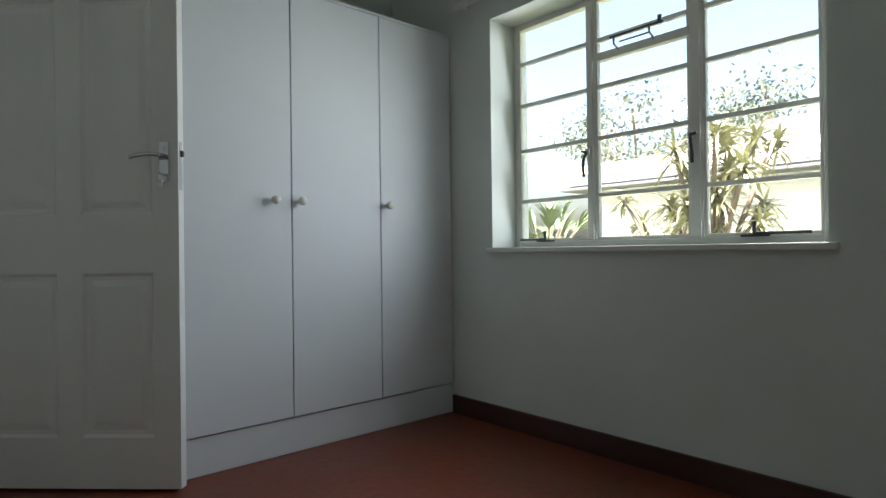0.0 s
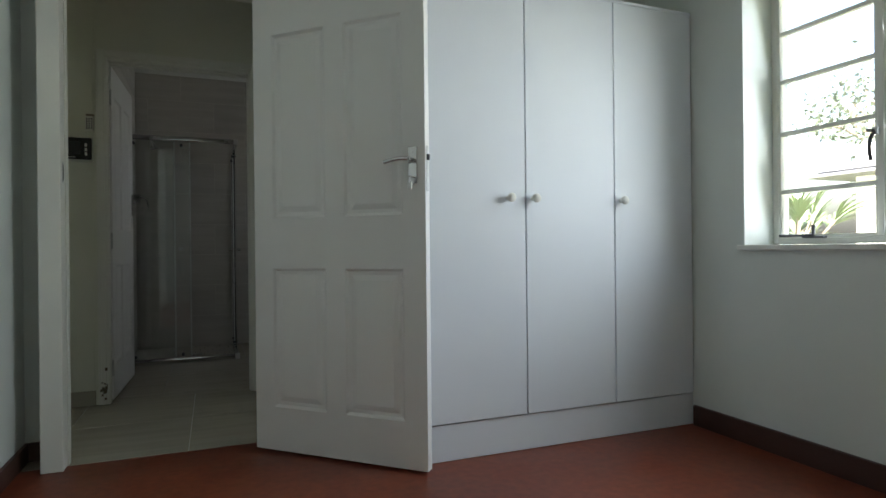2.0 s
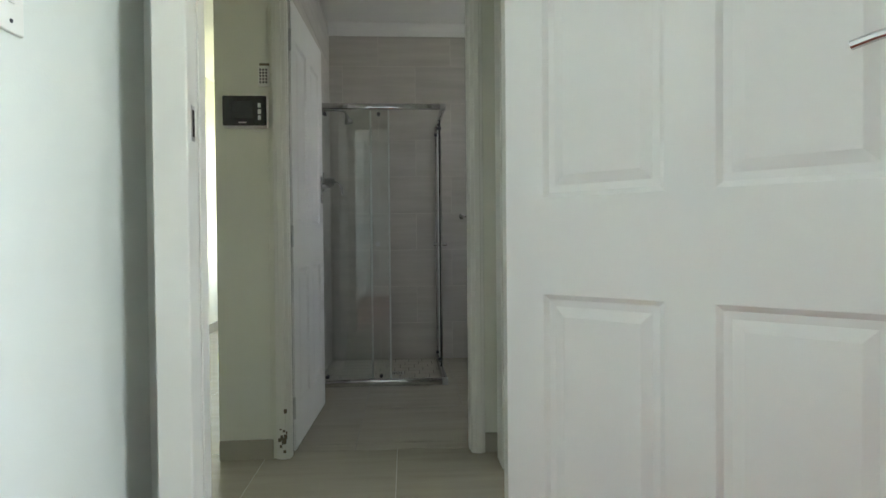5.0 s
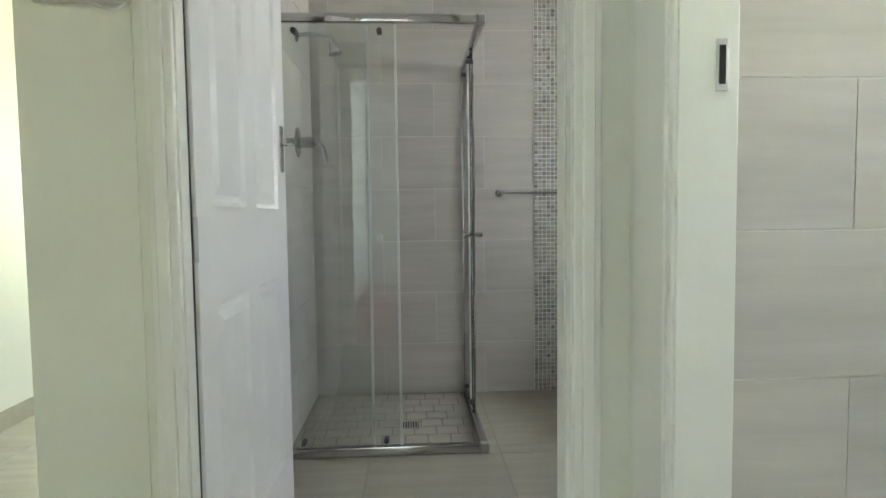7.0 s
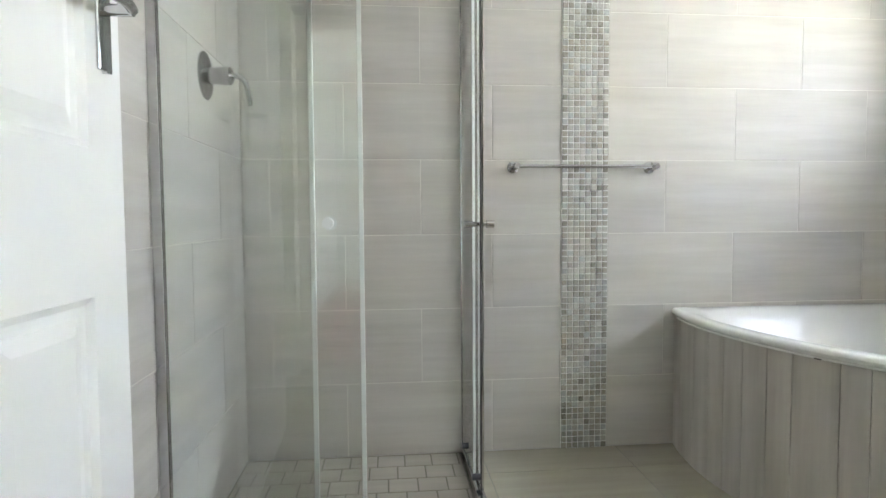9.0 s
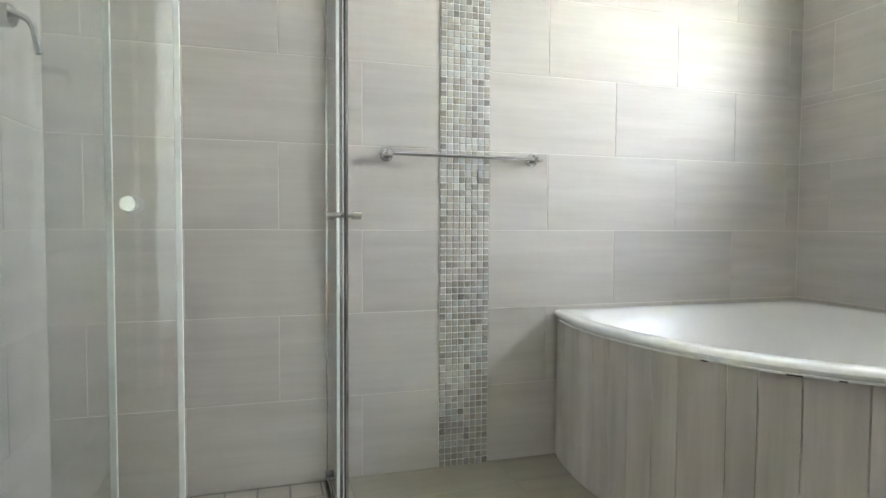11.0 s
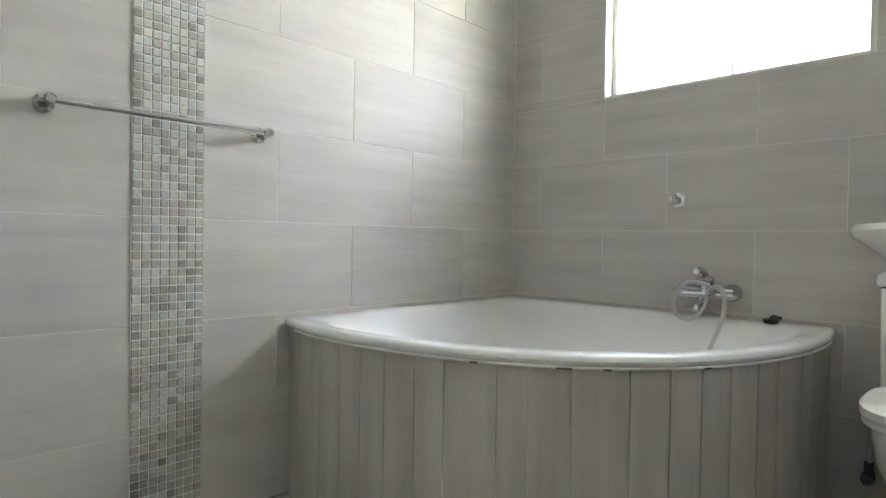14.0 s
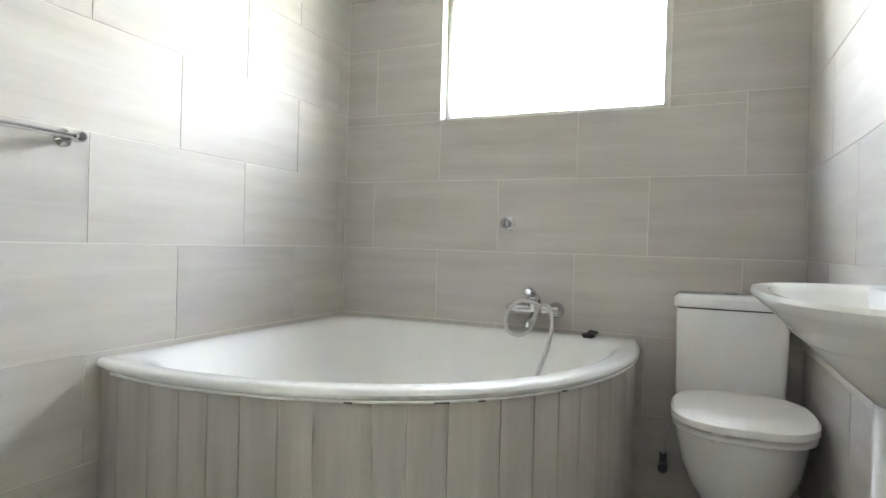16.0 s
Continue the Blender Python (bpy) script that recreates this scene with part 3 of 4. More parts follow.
        add_box(bm, -0.03, 0.0, y - 0.05, y + 0.05, z - 0.014, z - 0.004, 0.002)
        part("window_stay", bm, M_IRON, ob, label="dark iron casement stay")
    bm = bmesh.new()
    add_tube(bm, [(-0.006, -2.80, 1.875), (-0.045, -2.80, 1.89), (-0.045, -2.80, 1.93)], 0.005, 6)
    add_rod(bm, (-0.045, -2.78, 1.925), (-0.045, -3.05, 1.925), 0.006, seg=8)
    add_rod(bm, (-0.045, -2.83, 1.893), (-0.045, -2.98, 1.893), 0.004, seg=8)
    add_rod(bm, (-0.045, -3.03, 1.915), (-0.045, -3.03, 1.955), 0.010, seg=10)
    add_tube(bm, [(-0.006, -2.98, 1.875), (-0.045, -2.98, 1.895), (-0.045, -2.98, 1.925)], 0.005, 6)
    part("window_stay", bm, M_IRON, ob, label="dark iron top vent stay")


bedroom_window()
structure("window_sill_1", [(BX - 0.03, 2.69, VY0 - 0.03, VY1 + 0.02, VZ0 - 0.022, VZ0 + 0.003)], M_GLOSS, "white painted window sill board", bev=0.004)


def round_knob(parent, x, z, y):
    bm = bmesh.new()
    add_lathe(bm, [(0.011, 0), (0.009, 0.006), (0.0085, 0.016), (0.016, 0.022), (0.021, 0.031), (0.021, 0.038), (0.015, 0.046), (0.004, 0.049)],
              Matrix.Translation((x, y, z)) @ Matrix.Rotation(math.pi / 2, 4, "X"), 20)
    part("knob", bm, M_PLAST, parent, smooth=True)


def wardrobe():
    y = -1.82
    ob = thing("wardrobe", "tall white melamine wardrobe with three closed doors and round knobs", "wardrobe", Matrix.Translation((0, y, 0)))
    # body behind the doors, its dark colour supplying the shade of the gaps
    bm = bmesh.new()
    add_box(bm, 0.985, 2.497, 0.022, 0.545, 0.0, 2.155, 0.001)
    part("body", bm, M_GAP_SHADE, ob, label="body coloured dark for the shade in the door gaps")
    bm = bmesh.new()
    add_box(bm, 0.975, 0.9845, 0.0, 0.545, 0.0, 2.17, 0.001)
    add_box(bm, 0.985, 2.497, 0.0, 0.545, 2.156, 2.17, 0.001)
    part("side_panel", bm, M_MELA, ob)
    box_part("plinth", (0.985, 2.497, 0.010, 0.0215, 0.002, 0.163), M_MELA, ob, 0.0008)
    for a, b, k in ((0.985, 1.494, 1.405), (1.498, 1.996, 1.535), (2.0, 2.493, 2.035)):
        bm = bmesh.new()
        add_box(bm, a + 0.0015, b - 0.0015, 0.0, 0.018, 0.170, 2.154, 0.0012)
        d = part("door", bm, M_MELA, ob)
        round_knob(d, k, 1.17, 0.0)


wardrobe()


def light_switch():
    ob = thing("light_switch", "white plastic light switch plate standing a little off the wall", "light switch", facing("x", -0.654, 1) @ Matrix.Translation((-1.634, 1.44, 0)))
    box_part("plate", (-0.038, 0.038, -0.062, 0.062, 0, 0.009), M_PLAST, ob, 0.003)
    box_part("rocker", (-0.008, 0.008, -0.010, 0.018, 0.009, 0.013), M_PLAST, ob, 0.002)
    for v in (-0.042, 0.042):
        bm = bmesh.new()
        add_rod(bm, (0, v, 0.008), (0, v, 0.0105), 0.004, seg=10)
        part("screw", bm, M_IRON, ob)


light_switch()

bm = bmesh.new()
add_box(bm, 2.425, 2.445, -3.95, -1.93, 2.262, 2.292, 0.004)
for y in (-1.98, -2.9, -3.85):
    add_box(bm, 2.445, 2.4995, y - 0.012, y + 0.012, 2.268, 2.286, 0.002)
tagged(part("curtain_rail", bm, M_PLAST), "white bare curtain rail above the bedroom window", "curtain rail")


# ---- hall: intercom, keypad, conduit, chips ----
def intercom():
    ob = thing("video_intercom", "black and white video intercom monitor on the hall wall", "intercom", facing("y", -0.074, -1) @ Matrix.Translation((-0.635, 1.568, 0)))
    box_part("back", (-0.094, 0.098, -0.072, 0.072, 0.0, 0.022), M_PLAST, ob, 0.004, "white plastic housing")
    box_part("front", (-0.097, 0.094, -0.062, 0.070, 0.022, 0.034), M_BLACK, ob, 0.004, "black glossy front")
    box_part("screen", (-0.055, 0.035, -0.032, 0.045, 0.034, 0.0347), M_GREYP, ob)
    for v in (0.026, -0.002, -0.028):
        box_part("button", (0.058, 0.071, v - 0.010, v + 0.010, 0.034, 0.0365), M_PLAST, ob, 0.001)
    box_part("badge", (-0.026, 0.008, -0.052, -0.047, 0.034, 0.0345), M_PLAST, ob)
    bm = bmesh.new()
    add_tube(bm, smooth_path([(0.02, -0.07, 0.01), (0.04, -0.082, 0.012), (0.07, -0.083, 0.01), (0.095, -0.066, 0.006)], 5), 0.003, 6)
    part("cable", bm, M_PLAST, ob)


intercom()


def keypad():
    ob = thing("alarm_keypad", "small cream alarm keypad half sunk behind the door frame", "keypad", facing("y", -0.074, -1) @ Matrix.Translation((-0.553, 1.730, 0)))
    box_part("case", (-0.026, 0.022, -0.045, 0.045, 0.0, 0.02), M_PLAST, ob, 0.003)
    bm = bmesh.new()
    for i in range(3):
        for j in range(5):
            add_box(bm, -0.018 + i * 0.013, -0.010 + i * 0.013, -0.034 + j * 0.014, -0.025 + j * 0.014, 0.02, 0.022)
    part("button", bm, M_IRON, ob)
    box_part("cap", (-0.022, 0.022, 0.046, 0.060, 0.0, 0.006), M_RAWWALL, ob, 0.002, "dark chipped plaster edge")


keypad()
bm = bmesh.new()
add_box(bm, -0.529, -0.523, -0.081, -0.0735, 2.10, CEIL - 0.09, 0.001)
add_box(bm, -0.529, -0.523, -0.0785, -0.0735, 1.81, 2.10, 0.001)
tagged(part("cable_conduit", bm, M_HALL), "thin painted cable conduit up the hall wall", "conduit")

# chips where paint is missing at the frame's foot
random.seed(4)
bm = bmesh.new()
for _ in range(13):
    z, w = random.uniform(0.02, 0.24), random.uniform(0.003, 0.008)
    x = -0.470 + random.uniform(-0.035, 0.0)
    add_box(bm, x - w, x + w, -0.0931, -0.0921, z - w * random.uniform(0.6, 2.2), z + w * random.uniform(0.6, 2.2))
tagged(part("trim_chipped_paint", bm, M_RAWWALL), "brown chips of missing paint on the frame", "paint chip", kind="structure")


# ---- bathroom window ----
def bathroom_window():
    ob = thing("window_2", "white framed bathroom window with frosted panes, bright with daylight", "window", Matrix.Translation((2.53, 0, 0)))
    ob["kind"] = "structure"
    bm = bmesh.new()
    add_box(bm, 0, 0.035, WY0 + 0.001, WY0 + 0.022, WZ0 + 0.001, WZ1, 0.002)
    add_box(bm, 0, 0.035, WY1 - 0.022, WY1 - 0.001, WZ0 + 0.001, WZ1, 0.002)
    add_box(bm, 0, 0.035, WY0 + 0.022, WY1 - 0.022, WZ0 + 0.001, WZ0 + 0.022, 0.002)
    add_box(bm, 0, 0.035, WY0 + 0.022, WY1 - 0.022, WZ1 - 0.022, WZ1, 0.002)
    add_box(bm, 0, 0.035, 1.126, 1.134, WZ0 + 0.022, WZ1 - 0.022, 0.002)
    part("frame", bm, M_GLOSS, ob)
    for a, b in ((WY0 + 0.022, 1.126), (1.134, WY1 - 0.022)):
        p = box_part("pane", (0.015, 0.018, a, b, WZ0 + 0.022, WZ1 - 0.022), M_FROST, ob)
        p.visible_shadow = False


bathroom_window()
# white reveal lining
structure("window_reveal_2", [(WIN - 0.001, 2.72, WY0 - 0.006, WY0, WZ0, WZ1), (WIN - 0.001, 2.72, WY1, WY1 + 0.006, WZ0, WZ1),
                              (WIN - 0.001, 2.72, WY0 - 0.006, WY1 + 0.006, WZ0 - 0.006, WZ0), (WIN - 0.001, 2.72, WY0 - 0.006, WY1 + 0.006, WZ1, WZ1 + 0.006)],
          M_GLOSS, "white lining of the bathroom window reveal")


# ---- shower ----
SX, SY, ST = 0.335, 1.215, 1.895


def shower():
    ob = thing("shower_enclosure", "corner shower enclosure of clear glass with chrome rails, sliding doors open", "shower")
    for name, z0, z1 in (("top_rail", ST - 0.020, ST + 0.018), ("bottom_rail", 0.0, 0.045)):
        bm = bmesh.new()
        add_box(bm, LEFT + 0.001, SX - 0.02, SY - 0.016, SY + 0.016, z0, z1, 0.007)
        part(name, bm, M_CHROME, ob, smooth=True)
        bm = bmesh.new()
        add_box(bm, SX - 0.016, SX + 0.016, SY + 0.017, BACK - 0.001, z0, z1, 0.007)
        part(name, bm, M_CHROME, ob, smooth=True)
        box_part("corner_bracket", (SX - 0.0195, SX + 0.018, SY - 0.018, SY + 0.0165, z0 - 0.001, z1 + 0.001), M_STEEL, ob, 0.005)
    box_part("wall_profile", (LEFT + 0.001, LEFT + 0.026, SY - 0.012, SY + 0.012, 0.046, ST - 0.021), M_CHROME, ob, 0.002)
    box_part("wall_profile", (SX - 0.012, SX + 0.012, BACK - 0.026, BACK - 0.001, 0.046, ST - 0.021), M_CHROME, ob, 0.002)
    panes = ((LEFT + 0.02, -0.155, SY + 0.004, SY + 0.009), (LEFT + 0.03, -0.035, SY - 0.011, SY - 0.006),
             (SX - 0.009, SX - 0.004, 1.75, BACK - 0.02), (SX + 0.003, SX + 0.008, 1.655, BACK - 0.03))
    for d in panes:
        p = box_part("glass_panel", (*d, 0.05, ST - 0.022), M_GLASS, ob)
        p.visible_shadow = False
    # seals and chrome strip on the free edges
    box_part("edge_seal", (-0.040, -0.029, SY - 0.013, SY - 0.004, 0.05, ST - 0.03), M_SEAL, ob, 0.001)
    box_part("edge_seal", (-0.162, -0.150, SY + 0.002, SY + 0.011, 0.05, ST - 0.03), M_SEAL, ob, 0.001)
    box_part("edge_strip", (SX + 0.0, SX + 0.011, 1.640, 1.656, 0.05, ST - 0.13), M_CHROME, ob, 0.002)
    box_part("edge_seal", (SX - 0.002, SX + 0.003, 1.634, 1.6395, 0.05, ST - 0.13), M_RUBBER_SHADE, ob, 0.001)
    box_part("edge_seal", (SX - 0.011, SX - 0.002, 1.744, 1.750, 0.05, ST - 0.03), M_SEAL, ob, 0.001)
    # door knobs through the glass
    bm = bmesh.new()
    add_rod(bm, (SX - 0.045, 1.675, 0.955), (SX + 0.050, 1.675, 0.955), 0.0085)
    add_rod(bm, (SX - 0.047, 1.675, 0.955), (SX - 0.022, 1.675, 0.955), 0.0125)
    add_rod(bm, (SX + 0.026, 1.675, 0.955), (SX + 0.052, 1.675, 0.955), 0.0125)
    part("door_knob", bm, M_CHROME, ob, smooth=True)
    bm = bmesh.new()
    add_rod(bm, (-0.114, SY - 0.050, 0.965), (-0.114, SY + 0.012, 0.965), 0.0085)
    add_rod(bm, (-0.114, SY - 0.052, 0.965), (-0.114, SY - 0.028, 0.965), 0.0135)
    add_rod(bm, (-0.114, SY + 0.010, 0.965), (-0.114, SY + 0.016, 0.965), 0.018, 0.012)
    part("door_knob", bm, M_STEEL, ob, smooth=True)
    # rollers
    spots = [((SX - 0.022, y, z), (SX + 0.016, y, z)) for y in (1.70, 1.98) for z in (ST - 0.055, 0.075)]
    spots += [((x, SY - 0.018, z), (x, SY + 0.020, z)) for x in (-0.46, -0.10) for z in (ST - 0.055, 0.070)]
    for a, b in spots:
        bm = bmesh.new()
        add_rod(bm, a, b, 0.012, seg=12)
        part("roller", bm, M_IRON, ob, smooth=True)


shower()


def shower_mixer():
    m = Matrix.Translation((LEFT, 1.665, 1.43)) @ Matrix.Rotation(math.pi / 2, 4, "Y")
    ob = thing("shower_mixer", "round chrome shower mixer with a lever on the tiled wall", "tap", m)
    bm = bmesh.new()
    add_lathe(bm, [(0.075, 0), (0.075, 0.004), (0.066, 0.010), (0.036, 0.013)], seg=32)
    part("plate", bm, M_CHROME, ob, smooth=True)
    bm = bmesh.new()
    add_lathe(bm, [(0.026, 0.010), (0.026, 0.05), (0.029, 0.052), (0.029, 0.078), (0.022, 0.086), (0.004, 0.089)])
    part("body", bm, M_CHROME, ob, smooth=True)
    bm = bmesh.new()
    add_tube(bm, smooth_path([(0, -0.01, 0.075), (0.005, -0.03, 0.10), (0.03, -0.045, 0.135), (0.10, -0.05, 0.150)], 6), 0.008)
    part("lever", bm, M_CHROME, ob, smooth=True)


shower_mixer()


def shower_head():
    ob = thing("overhead_shower", "small chrome shower head on a wall arm", "shower head", Matrix.Translation((LEFT, 1.69, 1.965)))
    bm = bmesh.new()
    add_lathe(bm, [(0.034, 0), (0.034, 0.004), (0.014, 0.016)], Matrix.Rotation(math.pi / 2, 4, "Y"))
    part("flange", bm, M_CHROME, ob, smooth=True)
    bm = bmesh.new()
    add_tube(bm, smooth_path([(0.0, 0, 0), (0.08, 0, 0.006), (0.15, 0, -0.002), (0.175, 0, -0.022)], 6), 0.010)
    part("arm", bm, M_CHROME, ob, smooth=True)
    bm = bmesh.new()
    add_lathe(bm, [(0.011, 0.0), (0.016, -0.012), (0.014, -0.022), (0.034, -0.060), (0.036, -0.072), (0.030, -0.075)], Matrix.Translation((0.178, 0, -0.022)) @ Matrix.Rotation(radians(-14), 4, "Y"))
    part("rose", bm, M_CHROME, ob, smooth=True)


shower_head()


def wall_valve(name, label, m):
    ob = thing(name, label, "valve", m)
    bm = bmesh.new()
    add_lathe(bm, [(0.030, 0), (0.030, 0.004), (0.024, 0.010), (0.014, 0.012)])
    part("flange", bm, M_CHROME, ob, smooth=True)
    bm = bmesh.new()
    add_lathe(bm, [(0.012, 0.010), (0.012, 0.028), (0.019, 0.032), (0.021, 0.040), (0.021, 0.052), (0.016, 0.058), (0.003, 0.060)], seg=12)
    part("head", bm, M_CHROME, ob, smooth=True)


wall_valve("bath_stop_valve", "small round chrome stop valve on the wall above the bath", facing("x", WIN, -1) @ Matrix.Translation((-1.298, 1.027, 0)))


def shower_drain():
    ob = thing("shower_drain", "square slotted steel drain grate in the shower floor", "drain", Matrix.Translation((0.0, 1.575, 0.001)))
    # flat black plate standing in for the shade down the drain
    box_part("well", (-0.045, 0.045, -0.045, 0.045, 0, 0.001), M_BLACK, ob)
    bm = bmesh.new()
    for a in (-0.050, 0.044):
        add_box(bm, a, a + 0.006, -0.05, 0.05, 0.001, 0.004)
        add_box(bm, -0.044, 0.044, a, a + 0.006, 0.001, 0.004)
    for i in range(7):
        add_box(bm, -0.040 + i * 0.0125, -0.034 + i * 0.0125, -0.044, 0.044, 0.001, 0.0035)
    part("grate", bm, M_STEEL, ob)


shower_drain()


def towel_rail():
    ob = thing("towel_rail", "slim chrome towel rail with round ends on the tiled wall", "towel rail", Matrix.Translation((0, BACK, 1.182)))
    bm = bmesh.new()
    add_rod(bm, (0.522, -0.062, 0), (1.140, -0.062, 0), 0.0075)
    part("bar", bm, M_CHROME, ob, smooth=True)
    for x in (0.543, 1.122):
        bm = bmesh.new()
        m = Matrix.Translation((x, 0, 0)) @ Matrix.Rotation(math.pi / 2, 4, "X")
        add_lathe(bm, [(0.024, 0), (0.024, 0.005), (0.013, 0.012), (0.012, 0.045), (0.0145, 0.050), (0.0145, 0.076), (0.010, 0.080)], m)
        part("bracket", bm, M_CHROME, ob, smooth=True)


towel_rail()


# ---- corner bath ----
BA, BB, BN, RIM = 1.285, 1.355, 2.8, 0.59
BACK_STEPS = (0.9, 0.8, 0.7, 0.6, 0.5, 0.4, 0.3, 0.2, 0.1)


def bath_curve(a, b, z, n=BN, steps=56):
    pts = []
    for i in range(steps + 1):
        t = math.pi / 2 * i / steps
        x, y = WIN - a * math.cos(t) ** (2 / n), BACK - b * math.sin(t) ** (2 / n)
        x += 0.055 * max(0.0, (y - BACK + 0.4) / 0.4) ** 2      # the ends turn in to the walls
        y += 0.035 * max(0.0, (x - WIN + 0.4) / 0.4) ** 2
        pts.append((x, y, z))
    return pts


def bath():
    ob = thing("corner_bath", "white corner bath with a curved front panel of upright beige tiles", "bathtub")

    def ring(k, z, corner=0.0):
        """The front curve drawn in by k and closed by the corner, itself drawn in."""
        cx, cy = WIN - 0.002 - corner, BACK - 0.002 - corner
        front = [(min(x, cx), min(y, cy), z) for x, y, z in bath_curve(BA - k, BB - k, z)]
        return front + [(cx, cy - (cy - front[-1][1]) * f, z) for f in BACK_STEPS] + [(cx, cy, z)] + [(cx - (cx - front[0][0]) * f, cy, z) for f in reversed(BACK_STEPS)]

    def basin(k, z, far):
        """An inner ring: rounded, standing off the walls."""
        out = []
        cx, cy = WIN - BA * 0.46, BACK - BB * 0.46

        def outside(x, y):
            """Soft sum of the three sides: over 1 past the front curve or too near a wall."""
            g = (max(WIN - x, 0) / (BA - k)) ** BN + (max(BACK - y, 0) / (BB - k)) ** BN
            return math.exp(11 * (g ** (1 / BN) - 1)) + math.exp(17 * (x - WIN + far)) + math.exp(17 * (y - BACK + far))

        for p in ring(0, z):
            u = Vector((p[0] - cx, p[1] - cy)).normalized()
            lo, hi = 0.0, 1.6
            for _ in range(30):
                r = (lo + hi) / 2
                lo, hi = (lo, r) if outside(cx + u.x * r, cy + u.y * r) > 1 else (r, hi)
            out.append((cx + u.x * lo, cy + u.y * lo, z))
        return out

    bm = bmesh.new()
    rings = [ring(0.006, RIM - 0.030), ring(-0.002, RIM - 0.0285), ring(-0.008, RIM - 0.023), ring(-0.010, RIM - 0.015), ring(-0.006, RIM - 0.006),
             ring(0.004, RIM - 0.001), ring(0.016, RIM, 0.004),
             basin(0.045, RIM - 0.001, 0.035), basin(0.062, RIM - 0.006, 0.055), basin(0.076, RIM - 0.018, 0.075), basin(0.095, RIM - 0.05, 0.10),
             basin(0.13, RIM - 0.13, 0.16), basin(0.19, RIM - 0.26, 0.25), basin(0.26, RIM - 0.37, 0.34), basin(0.36, RIM - 0.41, 0.42)]
    loft(bm, rings, close_first=False)
    part("tub", bm, M_ACRYL, ob, smooth=True)
    # panel behind the tiles
    bm = bmesh.new()
    loft(bm, [ring(0.0100, 0.0), ring(0.0100, RIM - 0.030)], close_last=False)
    part("panel", bm, M_GROUT, ob)
    # caulking under the rim, broken in places
    pts = bath_curve(BA + 0.003, BB + 0.003, RIM - 0.032, steps=90)
    bm = bmesh.new()
    add_tube(bm, [(x, min(y, BACK - 0.004), z) for x, y, z in pts[1:-1]], 0.004, 6)
    part("caulking", bm, M_MGROUT, ob)
    # dark tubes stand in for the shade where the caulking is broken
    for i, n in ((38, 2), (44, 1), (27, 1), (58, 1)):
        bm = bmesh.new()
        add_tube(bm, [(pts[k][0] - 0.003, pts[k][1] - 0.003, pts[k][2] - 0.002) for k in range(i, i + n + 1)], 0.0021, 6)
        part("gap", bm, M_RUBBER_SHADE, ob)
    # upright tile strips round the curve
    fine = bath_curve(BA - 0.008, BB - 0.008, 0, steps=400)
    acc, marks, widths = 0.0, [0], (0.098, 0.137, 0.098, 0.085, 0.088, 0.098, 0.085, 0.137, 0.075)
    k = 0
    for i in range(1, len(fine)):
        acc += (Vector(fine[i]) - Vector(fine[i - 1])).length
        if acc >= widths[k % len(widths)]:
            marks.append(i)
            acc, k = 0.0, k + 1
    marks.append(len(fine) - 1)
    for a, b in zip(marks, marks[1:]):
        p, q = Vector(fine[a]), Vector(fine[b])
        q.y, p.y = min(q.y, BACK - 0.003), min(p.y, BACK - 0.003)
        w = (q - p).length - 0.003
        if w < 0.01:
            continue
        along = (q - p).normalized()
        out = Vector((along.y, -along.x, 0))
        if out.dot(p - Vector((WIN, BACK, 0))) < 0:
            out = -out
        h = RIM - 0.035
        ob2 = new("tile", piece_mesh("tile", h, round(w, 3), 0.005, M_SKTILE))
        # local x up, local z outward
        up = Vector((0, 0, 1))
        side = out.cross(up)
        mid = (p + q) / 2 + Vector((0, 0, h / 2 + 0.001))
        ob2.matrix_basis = Matrix(((up.x, side.x, out.x, mid.x), (up.y, side.y, out.y, mid.y), (up.z, side.z, out.z, mid.z), (0, 0, 0, 1)))
        ob2.parent = ob


bath()


